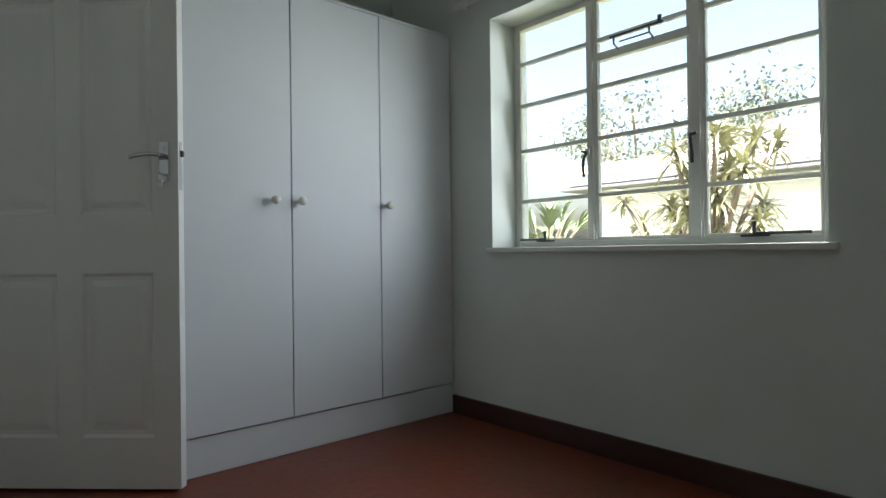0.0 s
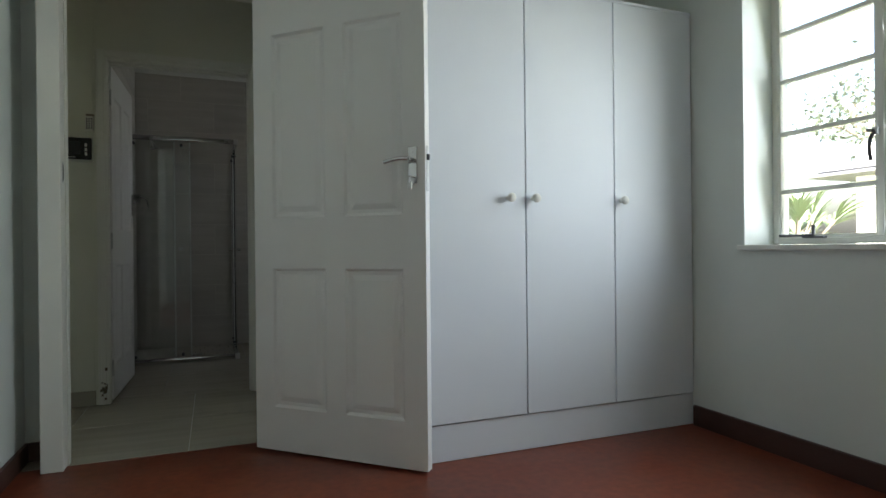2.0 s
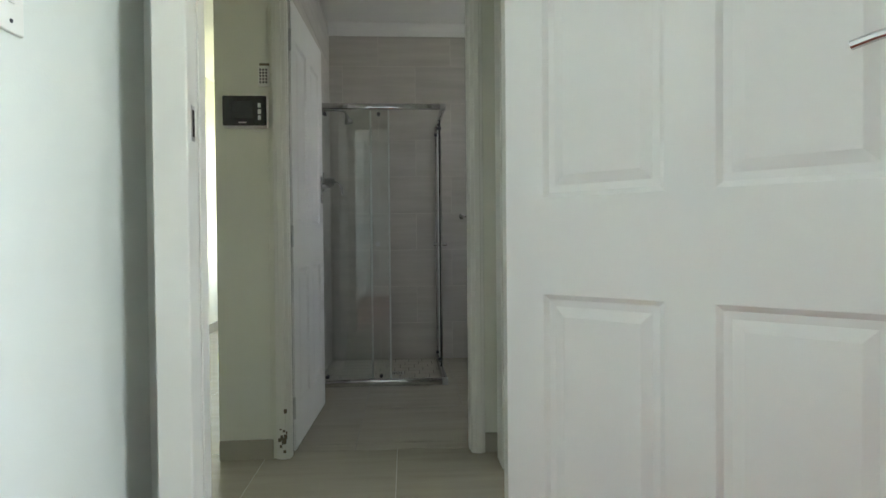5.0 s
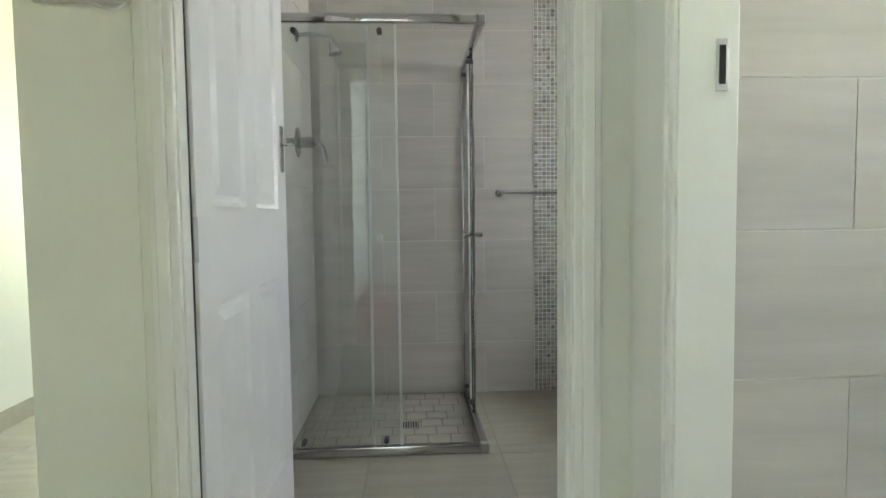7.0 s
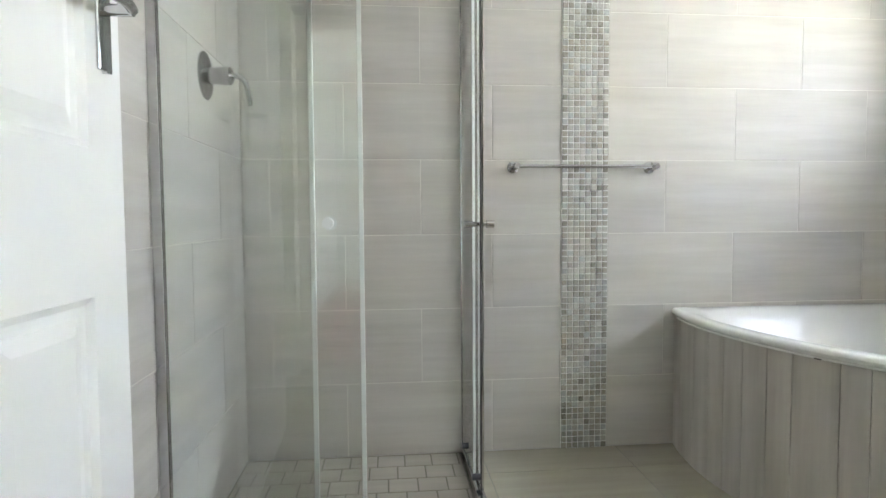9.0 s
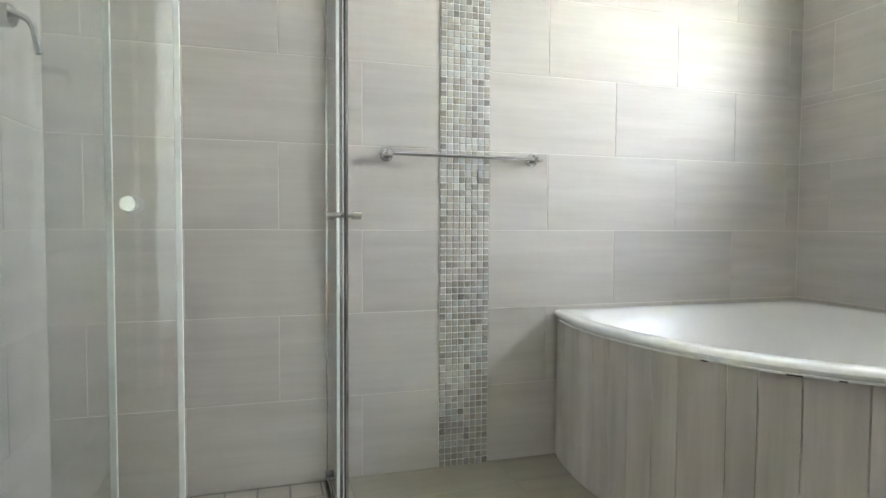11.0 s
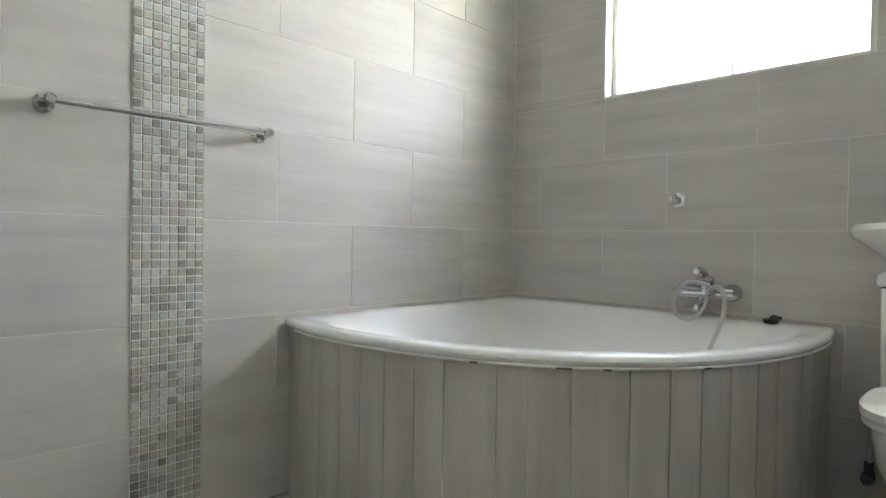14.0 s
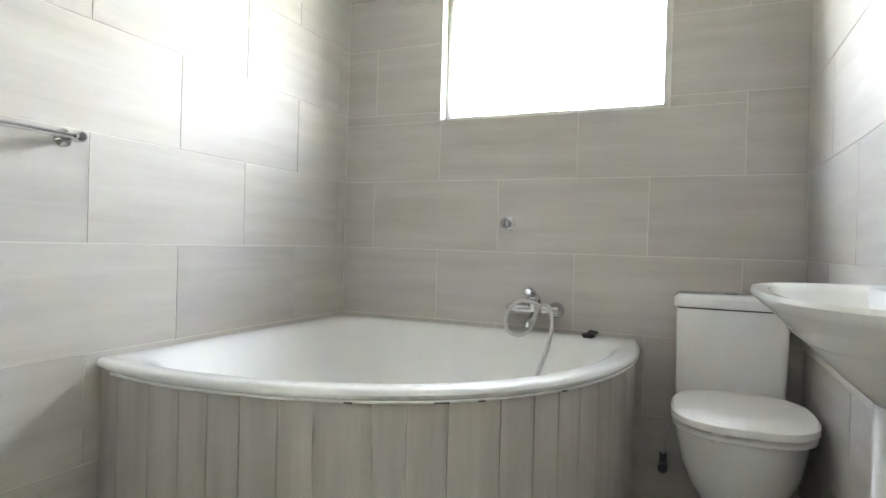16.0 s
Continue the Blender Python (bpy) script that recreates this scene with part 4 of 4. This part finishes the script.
def bath_mixer():
    ob = thing("bath_mixer", "chrome wall bath mixer with a coiled hand-shower hose", "tap", Matrix.Translation((WIN, 1.165, 0.680)))
    bm = bmesh.new()
    for y in (-0.078, 0.078):
        add_lathe(bm, [(0.032, 0), (0.032, 0.004), (0.022, 0.018), (0.018, 0.05)], Matrix.Translation((0, y, 0)) @ Matrix.Rotation(-math.pi / 2, 4, "Y"))
    add_rod(bm, (-0.055, -0.10, 0), (-0.055, 0.10, 0), 0.023, seg=20)
    add_rod(bm, (-0.055, -0.10, 0), (-0.055, -0.112, 0), 0.023, 0.012, 20)
    add_rod(bm, (-0.055, 0.10, 0), (-0.055, 0.112, 0), 0.023, 0.012, 20)
    add_lathe(bm, [(0.024, 0.0), (0.024, 0.03), (0.027, 0.034), (0.026, 0.055), (0.014, 0.064)], Matrix.Translation((-0.055, 0, 0)))
    part("body", bm, M_CHROME, ob, smooth=True)
    bm = bmesh.new()
    add_tube(bm, smooth_path([(-0.055, 0, 0.055), (-0.075, 0, 0.075), (-0.12, 0, 0.085), (-0.155, 0, 0.080)], 5), 0.011)
    part("lever", bm, M_CHROME, ob, smooth=True)
    bm = bmesh.new()
    add_tube(bm, smooth_path([(-0.06, 0, -0.02), (-0.09, 0, -0.03), (-0.14, 0, -0.045), (-0.155, 0, -0.062)], 5), 0.013)
    part("spout", bm, M_CHROME, ob, smooth=True)
    # hose hung in a loop, its end trailing into the bath
    bm = bmesh.new()
    hose = smooth_path([(-0.08, -0.03, 0.0), (-0.10, -0.02, 0.03), (-0.10, 0.05, 0.035), (-0.10, 0.10, -0.02), (-0.105, 0.09, -0.085), (-0.11, 0.03, -0.095),
                        (-0.11, -0.01, -0.05), (-0.105, -0.03, 0.015), (-0.115, -0.075, 0.02), (-0.15, -0.095, -0.06), (-0.22, -0.085, -0.15), (-0.28, -0.07, -0.23)], 9)
    add_tube(bm, hose, 0.0075, 8)
    part("hose", bm, M_STEEL, ob, smooth=True)


bath_mixer()


def bath_plug():
    ob = thing("bath_plug", "black rubber bath plug lying on the bath rim", "plug", Matrix.Translation((2.405, 0.945, RIM)))
    bm = bmesh.new()
    add_lathe(bm, [(0.020, 0.0), (0.024, 0.004), (0.026, 0.014), (0.018, 0.017), (0.008, 0.018)])
    part("stopper", bm, M_RUBBER_SHADE, ob, smooth=True)
    bm = bmesh.new()
    add_tube(bm, smooth_path([(0, 0, 0.017), (-0.006, -0.008, 0.026), (-0.012, -0.026, 0.024), (-0.01, -0.036, 0.022)], 4), 0.005, 8)
    part("tab", bm, M_RUBBER_SHADE, ob)


bath_plug()


# ---- toilet ----
def oval(cx, cy, a_back, a_front, b, z, n=2.3, seg=36):
    """A ring round (cx, cy): long to the front (-x), width 2b across y."""
    out = []
    for i in range(seg):
        t = 2 * math.pi * i / seg
        c, s = math.cos(t), math.sin(t)
        a = a_back if c > 0 else a_front
        out.append((cx + a * math.copysign(abs(c) ** (2 / n), c), cy + b * math.copysign(abs(s) ** (2 / n), s), z))
    return out


def rounded(x0, x1, y0, y1, z, r, seg=6):
    out = []
    for cx, cy, a0 in ((x1 - r, y1 - r, 0), (x0 + r, y1 - r, 90), (x0 + r, y0 + r, 180), (x1 - r, y0 + r, 270)):
        for k in range(seg + 1):
            t = radians(a0 + 90 * k / seg)
            out.append((cx + r * math.cos(t), cy + r * math.sin(t), z))
    return out


def toilet():
    y = 0.440
    ob = thing("toilet", "white close-coupled toilet with its lid closed", "toilet", Matrix.Translation((WIN, y, 0)))
    bm = bmesh.new()
    loft(bm, [oval(-0.34, 0, 0.22, 0.13, 0.115, 0.0), oval(-0.34, 0, 0.22, 0.13, 0.112, 0.02), oval(-0.34, 0, 0.22, 0.115, 0.100, 0.06), oval(-0.34, 0, 0.22, 0.115, 0.096, 0.12),
              oval(-0.345, 0, 0.22, 0.145, 0.110, 0.175), oval(-0.35, 0, 0.23, 0.200, 0.144, 0.225), oval(-0.355, 0, 0.24, 0.235, 0.166, 0.285), oval(-0.36, 0, 0.25, 0.248, 0.177, 0.345),
              oval(-0.36, 0, 0.25, 0.252, 0.181, 0.378), oval(-0.36, 0, 0.25, 0.247, 0.177, 0.392)])
    bmesh.ops.scale(bm, vec=(1, 1, 1.075), verts=bm.verts)
    part("bowl", bm, M_CERAM, ob, smooth=True)
    for name, z, h, g in (("seat", 0.422, 0.020, 0.0), ("lid", 0.4435, 0.030, 0.004)):
        bm = bmesh.new()
        loft(bm, [oval(-0.41, 0, 0.200, 0.212 + g, 0.184 + g, z, 2.75), oval(-0.41, 0, 0.205, 0.218 + g, 0.190 + g, z + 0.004, 2.75), oval(-0.41, 0, 0.205, 0.218 + g, 0.190 + g, z + h - 0.007, 2.75),
                  oval(-0.41, 0, 0.199, 0.210 + g, 0.183 + g, z + h, 2.75), oval(-0.41, 0, 0.10, 0.12, 0.10, z + h + 0.003, 2.3)])
        part(name, bm, M_SEAT, ob, smooth=True)
    yo = 0.020
    bm = bmesh.new()
    loft(bm, [rounded(-0.185, -0.012, yo - 0.160, yo + 0.160, 0.428, 0.03), rounded(-0.19, -0.010, yo - 0.168, yo + 0.168, 0.455, 0.03), rounded(-0.20, -0.008, yo - 0.172, yo + 0.172, 0.738, 0.03)])
    part("cistern", bm, M_CERAM, ob, smooth=True)
    # dark ring standing in for the shade under the cistern lid
    bm = bmesh.new()
    loft(bm, [rounded(-0.198, -0.008, yo - 0.170, yo + 0.170, 0.739, 0.03), rounded(-0.198, -0.008, yo - 0.170, yo + 0.170, 0.743, 0.03)])
    part("lid_gap_shade", bm, M_RUBBER_SHADE, ob)
    bm = bmesh.new()
    loft(bm, [rounded(-0.208, -0.006, yo - 0.180, yo + 0.180, 0.744, 0.032), rounded(-0.210, -0.006, yo - 0.182, yo + 0.182, 0.752, 0.032), rounded(-0.208, -0.006, yo - 0.180, yo + 0.180, 0.775, 0.032),
              rounded(-0.196, -0.012, yo - 0.168, yo + 0.168, 0.787, 0.03)])
    part("cistern_lid", bm, M_CERAM, ob, smooth=True)
    bm = bmesh.new()
    add_lathe(bm, [(0.024, 0.786), (0.024, 0.791), (0.018, 0.793)], Matrix.Translation((-0.10, yo, 0)))
    part("flush_button", bm, M_CHROME, ob, smooth=True)
    for s in (-1, 1):
        bm = bmesh.new()
        add_rod(bm, (-0.24, s * 0.07, 0.429), (-0.24, s * 0.07, 0.470), 0.014)
        part("seat_hinge", bm, M_SEAT, ob, smooth=True)


toilet()


def angle_valve():
    ob = thing("toilet_supply_valve", "dark angle valve and supply pipe low beside the toilet", "valve", Matrix.Translation((WIN, 0.665, 0.14)))
    bm = bmesh.new()
    add_rod(bm, (0, 0, 0), (-0.05, 0, 0), 0.011)
    add_rod(bm, (-0.045, 0, -0.02), (-0.045, 0, 0.045), 0.013)
    add_rod(bm, (-0.05, 0, 0), (-0.085, 0, 0), 0.019, 0.017)
    part("body", bm, M_IRON, ob, smooth=True)
    bm = bmesh.new()
    add_tube(bm, smooth_path([(-0.045, 0, 0.04), (-0.045, -0.006, 0.12), (-0.06, -0.03, 0.20), (-0.08, -0.05, 0.27)], 5), 0.007)
    part("supply_pipe", bm, M_STEEL, ob, smooth=True)


angle_valve()


# ---- basin ----
def basin():
    ob = thing("wash_basin", "white ceramic pedestal wash basin on the tiled wall", "basin", Matrix.Translation((1.085, BASIN, 0.010)))

    def d_ring(w, front, z, back=0.0, n=3.0, seg=40):
        out = []
        for i in range(seg + 1):
            t = math.pi * i / seg
            c, s = math.cos(t), math.sin(t)
            out.append((w * math.copysign(abs(c) ** (2 / n), c), back + front * abs(s) ** (2 / n), z))
        return out + [(-w * 0.5, back, z), (0, back, z), (w * 0.5, back, z)]

    bm = bmesh.new()
    loft(bm, [d_ring(0.05, 0.10, 0.712, 0.002, 2.2), d_ring(0.09, 0.125, 0.722, 0.002, 2.2), d_ring(0.15, 0.16, 0.752, 0.002, 2.3), d_ring(0.21, 0.20, 0.79, 0.002, 2.4),
              d_ring(0.265, 0.237, 0.827, 0.002, 2.6), d_ring(0.298, 0.260, 0.848, 0.002, 2.8),
              d_ring(0.312, 0.272, 0.858, 0.002), d_ring(0.316, 0.274, 0.864, 0.002), d_ring(0.312, 0.270, 0.870, 0.004), d_ring(0.285, 0.180, 0.866, 0.07),
              d_ring(0.272, 0.170, 0.856, 0.075), d_ring(0.21, 0.14, 0.81, 0.085), d_ring(0.08, 0.08, 0.785, 0.11)])
    part("bowl", bm, M_CERAM, ob, smooth=True)
    bm = bmesh.new()
    loft(bm, [oval(0, 0.07, 0.075, 0.075, 0.065, -0.010), oval(0, 0.07, 0.070, 0.070, 0.062, 0.04), oval(0, 0.07, 0.046, 0.046, 0.052, 0.30), oval(0, 0.07, 0.052, 0.052, 0.055, 0.72)])
    part("pedestal", bm, M_CERAM, ob, smooth=True)


basin()


# ---- outside the bedroom window ----
structure("ground", [(2.8, 900, -900, 900, -0.5, -0.3), (-900, 2.8, -900, -5.5, -0.5, -0.3), (-900, 2.8, 4.8, 900, -0.5, -0.3), (-900, -2.3, -5.5, 4.8, -0.5, -0.3)], M_GRASS, "lawn around the house")


def neighbour():
    ob = thing("neighbour_house", "white plastered neighbouring house with a grey tiled hip roof", "house", Matrix.Translation((13.0, 0, 0)))
    bm = bmesh.new()
    add_box(bm, 0, 7, -9, 4.2, -0.3, 2.95, 0.01)
    part("wall", bm, M_PLASTER, ob)
    bm = bmesh.new()
    e, r = ((-0.7, -9.7), (7.7, 4.9)), 4.7
    low = [(e[0][0], e[0][1], 2.9), (e[1][0], e[0][1], 2.9), (e[1][0], e[1][1], 2.9), (e[0][0], e[1][1], 2.9)]
    n = 18
    rings = []
    for k in range(n + 1):
        f = k / n
        for dz in ((0.0, 0.03) if k < n else (0.0,)):
            rings.append([(x + (3.5 - x) * f * 0.98, y + (-2.4 - y) * f * 0.5, 2.4 + (r - 2.9) * f + dz) for x, y, _ in low])
    loft(bm, rings)
    part("roof", bm, M_ROOF, ob)
    box_part("fascia", (-0.72, -0.68, -9.7, 4.9, 2.76, 2.96), M_PLASTER, ob, 0.004)
    for y in (-2.2, 1.6):
        w = box_part("window", (-0.03, 0.0, y - 0.6, y + 0.6, 0.7, 1.9), M_GREYP, ob)
        bm = bmesh.new()
        for k in range(4):
            add_box(bm, -0.05, -0.031, y - 0.6 + k * 0.39, y - 0.57 + k * 0.39, 0.7, 1.9)
        part("frame", bm, M_GLOSS, w)
    box_part("door", (-0.03, 0.0, -4.7, -3.8, -0.1, 1.95), M_BROWN, ob)


neighbour()
structure("garden_wall", [(9.6, 9.8, -12, 0.2, -0.3, 0.95), (9.57, 9.83, -12, 0.2, 0.95, 1.0)], M_PLASTER, "low white plastered garden wall")
bm = bmesh.new()
loft(bm, [[(10.0, -6.2, 2.02), (12.3, -6.2, 2.22), (12.3, -6.2, 2.24), (10.0, -6.2, 2.04)], [(10.0, -2.6, 2.0), (12.3, -2.6, 2.2), (12.3, -2.6, 2.22), (10.0, -2.6, 2.02)]])
for y in (-6.1, -2.7):
    add_rod(bm, (10.05, y, -0.3), (10.05, y, 2.03), 0.03)
    add_rod(bm, (12.25, y, -0.3), (12.25, y, 2.21), 0.03)
tagged(part("shade_awning", bm, M_AWN), "green shade cloth awning on thin posts", "awning")


def blade(bm, base, d, length, width, droop):
    """One strap leaf, folded along its middle and drooping to the tip."""
    side = d.cross(Vector((0, 0, 1)))
    side = side.normalized() if side.length > 0.05 else Vector((1, 0, 0))
    prev = None
    for k in range(5):
        f = k / 4
        p = base + d * length * f + Vector((0, 0, -droop * f * f * length))
        w = width * (0.55 + 1.2 * f - 1.72 * f * f)
        row = [bm.verts.new(p - side * w), bm.verts.new(p - Vector((0, 0, w * 0.4))), bm.verts.new(p + side * w)]
        if prev:
            for i in range(2):
                bm.faces.new((prev[i], prev[i + 1], row[i + 1], row[i]))
        prev = row


def strap_plant(x, y, heads, seed, high):
    random.seed(seed)
    ob = thing("dracaena_plant", "tall yellow-green dracaena with heads of drooping strap leaves", "plant", Matrix.Translation((x, y, -0.3)), "garden plants")
    trunk, leaves = bmesh.new(), bmesh.new()
    for _ in range(heads):
        top = Vector((random.uniform(-0.55, 0.55), random.uniform(-0.85, 0.85), random.uniform(0.45, 1.0) * high))
        pts = smooth_path([(top.x * 0.1, top.y * 0.1, 0), (top.x * 0.35, top.y * 0.4, top.z * 0.5), top], 4)
        add_tube(trunk, pts, 0.03, 6)
        for _ in range(44):
            a, e = random.uniform(0, 2 * math.pi), random.uniform(-0.35, 1.2)
            d = Vector((math.cos(a) * math.cos(e), math.sin(a) * math.cos(e), math.sin(e)))
            blade(leaves, top - Vector((0, 0, random.uniform(0, 0.2))), d, random.uniform(0.28, 0.52), random.uniform(0.020, 0.036), random.uniform(0.2, 0.8))
    part("trunk", trunk, M_BARK, ob)
    part("foliage", leaves, M_LEAF, ob)


strap_plant(7.3, -1.1, 16, 3, 2.75)
strap_plant(8.4, -0.2, 9, 7, 2.45)


def palm(x, y, seed):
    random.seed(seed)
    ob = thing("palm_plant", "low green fan palm in the garden", "plant", Matrix.Translation((x, y, -0.3)), "garden plants")
    trunk, leaves = bmesh.new(), bmesh.new()
    add_rod(trunk, (0, 0, 0), (0, 0, 1.1), 0.10, 0.07, 10)
    for k in range(22):
        a, e = random.uniform(0, 2 * math.pi), random.uniform(0.0, 1.3)
        d = Vector((math.cos(a) * math.cos(e), math.sin(a) * math.cos(e), math.sin(e)))
        hub = Vector((0, 0, 1.05)) + d * random.uniform(0.4, 0.7)
        add_rod(trunk, (0, 0, 1.0), hub, 0.012, 0.008, 5)
        for j in range(15):
            b = a + (j - 7) * 0.16
            dd = Vector((math.cos(b) * math.cos(e), math.sin(b) * math.cos(e), math.sin(e) + random.uniform(-0.1, 0.1))).normalized()
            blade(leaves, hub, dd, random.uniform(0.4, 0.6), 0.018, 0.35)
    part("trunk", trunk, M_BARK, ob)
    part("foliage", leaves, M_PALM, ob)


palm(6.6, 0.75, 5)
palm(8.4, 2.1, 9)


def tree(x, y, high, spread, seed):
    random.seed(seed)
    ob = thing("garden_tree", "tall loose-crowned garden tree behind the house", "tree", Matrix.Translation((x, y, -0.3)), "garden trees")
    trunk, leaves = bmesh.new(), bmesh.new()
    add_rod(trunk, (0, 0, 0), (0.1, 0.1, high * 0.45), 0.28, 0.18, 10)
    for _ in range(15):
        a = random.uniform(0, 2 * math.pi)
        tip = Vector((math.cos(a) * spread * random.uniform(0.3, 1), math.sin(a) * spread * random.uniform(0.3, 1), high * random.uniform(0.55, 1.0)))
        add_tube(trunk, smooth_path([(0.1, 0.1, high * 0.42), tip * 0.55 + Vector((0, 0, high * 0.25)), tip], 4), 0.05, 6)
        for _ in range(7):
            c = tip + Vector([random.gauss(0, 0.55) for _ in range(3)])
            for _ in range(22):
                p = c + Vector([random.gauss(0, 0.40) for _ in range(3)])
                u = Vector([random.gauss(0, 1) for _ in range(3)]).normalized() * random.uniform(0.08, 0.15)
                v = u.cross(Vector([random.gauss(0, 1) for _ in range(3)])).normalized() * u.length * 0.5
                leaves.faces.new([leaves.verts.new(q) for q in (p - u, p + v, p + u, p - v)])
    part("trunk", trunk, M_BARK, ob)
    part("crown", leaves, M_TREE, ob)


tree(24.0, 9.4, 7.4, 2.6, 11)
tree(25.0, 5.0, 7.4, 1.5, 13)

# ---- tiles ----
ROWS = 0.303
MX0, MX1 = 0.748, 0.9455
back = facing("y", BACK + T, -1)
lay_tiles(wall_back, back, LEFT, MX0, 0, CEIL - 0.09, 0.597, ROWS, (-0.14, 0.165), M_TILE, first_v=0.0)
lay_tiles(wall_back, back, MX1, WIN, 0, CEIL - 0.09, 0.60, ROWS, (1.5, 1.195), M_TILE, first_v=0.0)
lay_tiles(wall_window, facing("x", WIN + T, -1), -BACK, -BASIN, 0, CEIL, 0.60, ROWS, (-1.02, -0.745), M_TILE,
          holes=[(-WY1 - 0.006, -WY0 + 0.006, WZ0 - 0.006, WZ1 + 0.006)])
lay_tiles(wall_left, facing("x", LEFT - T, 1), 0.05, BACK, 0, CEIL, 0.60, ROWS, (0.3, 0.6), M_TILE)
lay_tiles(wall_basin, facing("y", BASIN - T, 1), -WIN, -0.64, 0, CEIL, 0.60, ROWS, (-2.1, -1.8), M_TILE)
wc = facing("y", -0.142, -1)
lay_tiles(wall_wc, wc, 0.60, 2.48, 0, 1.602, 0.60, 0.314, (0.95, 1.25), M_TILE, first_v=-0.237)
lay_tiles(floor_bath, Matrix.Translation((0, 0, -T)), LEFT, WIN, 0.0, SY - 0.016, 0.58, 0.60, (-0.175,), M_FLOOR, first_v=-0.51, gap=0.004, name="floor_tile")
lay_tiles(floor_bath, Matrix.Translation((0, 0, -T)), SX + 0.016, WIN, SY - 0.016, BACK, 0.58, 0.60, (-0.175,), M_FLOOR, first_v=0.69 + 0.0, gap=0.004, name="floor_tile")
lay_tiles(floor_hall, Matrix.Translation((0, 0, -T)), -2.25, 0.5, -1.195, 0.0, 0.60, 0.60, (0.025,), M_FLOOR, first_v=-1.195, gap=0.003, name="floor_tile")
lay_tiles(floor_hall, Matrix.Translation((0, 0, -T)), -2.25, -0.77, 0.0, 4.5, 0.60, 0.60, (0.025,), M_FLOOR, first_v=0.005, gap=0.003, name="floor_tile")
# shower floor of small uneven tiles
shower_floor = structure("floor_shower", [(LEFT, SX - 0.016, SY + 0.016, BACK, -T, -0.006)], M_DGROUT, "shower floor of small beige tiles with stained joints")
lay_tiles(shower_floor, Matrix.Translation((0, 0, -0.006)), LEFT, SX - 0.016, SY + 0.016, BACK, 0.108, 0.108, (-0.05, -0.02, -0.085), M_SHTILE, d=0.006, gap=0.006, name="shower_tile", first_v=SY + 0.016)

# mosaic strip: the rows about eye level as single pieces, the rest joined
strip = structure("trim_mosaic_strip", [(MX0, MX1, BACK - 0.002, BACK + T, 0, CEIL - 0.09)], M_MGROUT, "upright strip of small grey-green glass mosaic tiles")
P = (MX1 - MX0) / 8
me = piece_mesh("mosaic_tile", P - 0.0034, P - 0.0034, 0.004, M_MOS, 0.001)
far = bmesh.new()
face = facing("y", BACK - 0.002, -1)
for r in range(int((CEIL - 0.09) / P)):
    for c in range(8):
        u, v = MX0 + (c + 0.5) * P, (r + 0.5) * P
        if 30 <= r < 67:
            ob = new("mosaic_tile", me)
            ob.matrix_basis = face @ Matrix.Translation((u, v, random.uniform(-0.0004, 0.0004)))
            ob.parent = strip
        else:
            h = P / 2 - 0.0017
            rings = [[(u - h + s, v - h + s, z), (u + h - s, v - h + s, z), (u + h - s, v + h - s, z), (u - h + s, v + h - s, z)] for s, z in ((0, 0), (0, 0.003), (0.001, 0.004))]
            loft(far, rings, close_first=False)
joined = part("mosaic_rows", far, M_MOSF, strip, face)
tagged(joined, "rows of small glass mosaic tiles", kind="stuff")
# mosaic border of the toilet room
bm = bmesh.new()
for c in range(40):
    for r in range(2):
        u, v = 0.60 + (c + 0.5) * P, 1.61 + (r + 0.5) * P
        h = P / 2 - 0.0017
        loft(bm, [[(u - h + s, v - h + s, z), (u + h - s, v - h + s, z), (u + h - s, v + h - s, z), (u - h + s, v + h - s, z)] for s, z in ((0, 0), (0, 0.0025), (0.001, 0.0035))], close_first=False)
tagged(part("mosaic_border", bm, M_MOSF, wall_wc, wc), "border of small glass mosaic tiles", kind="stuff")
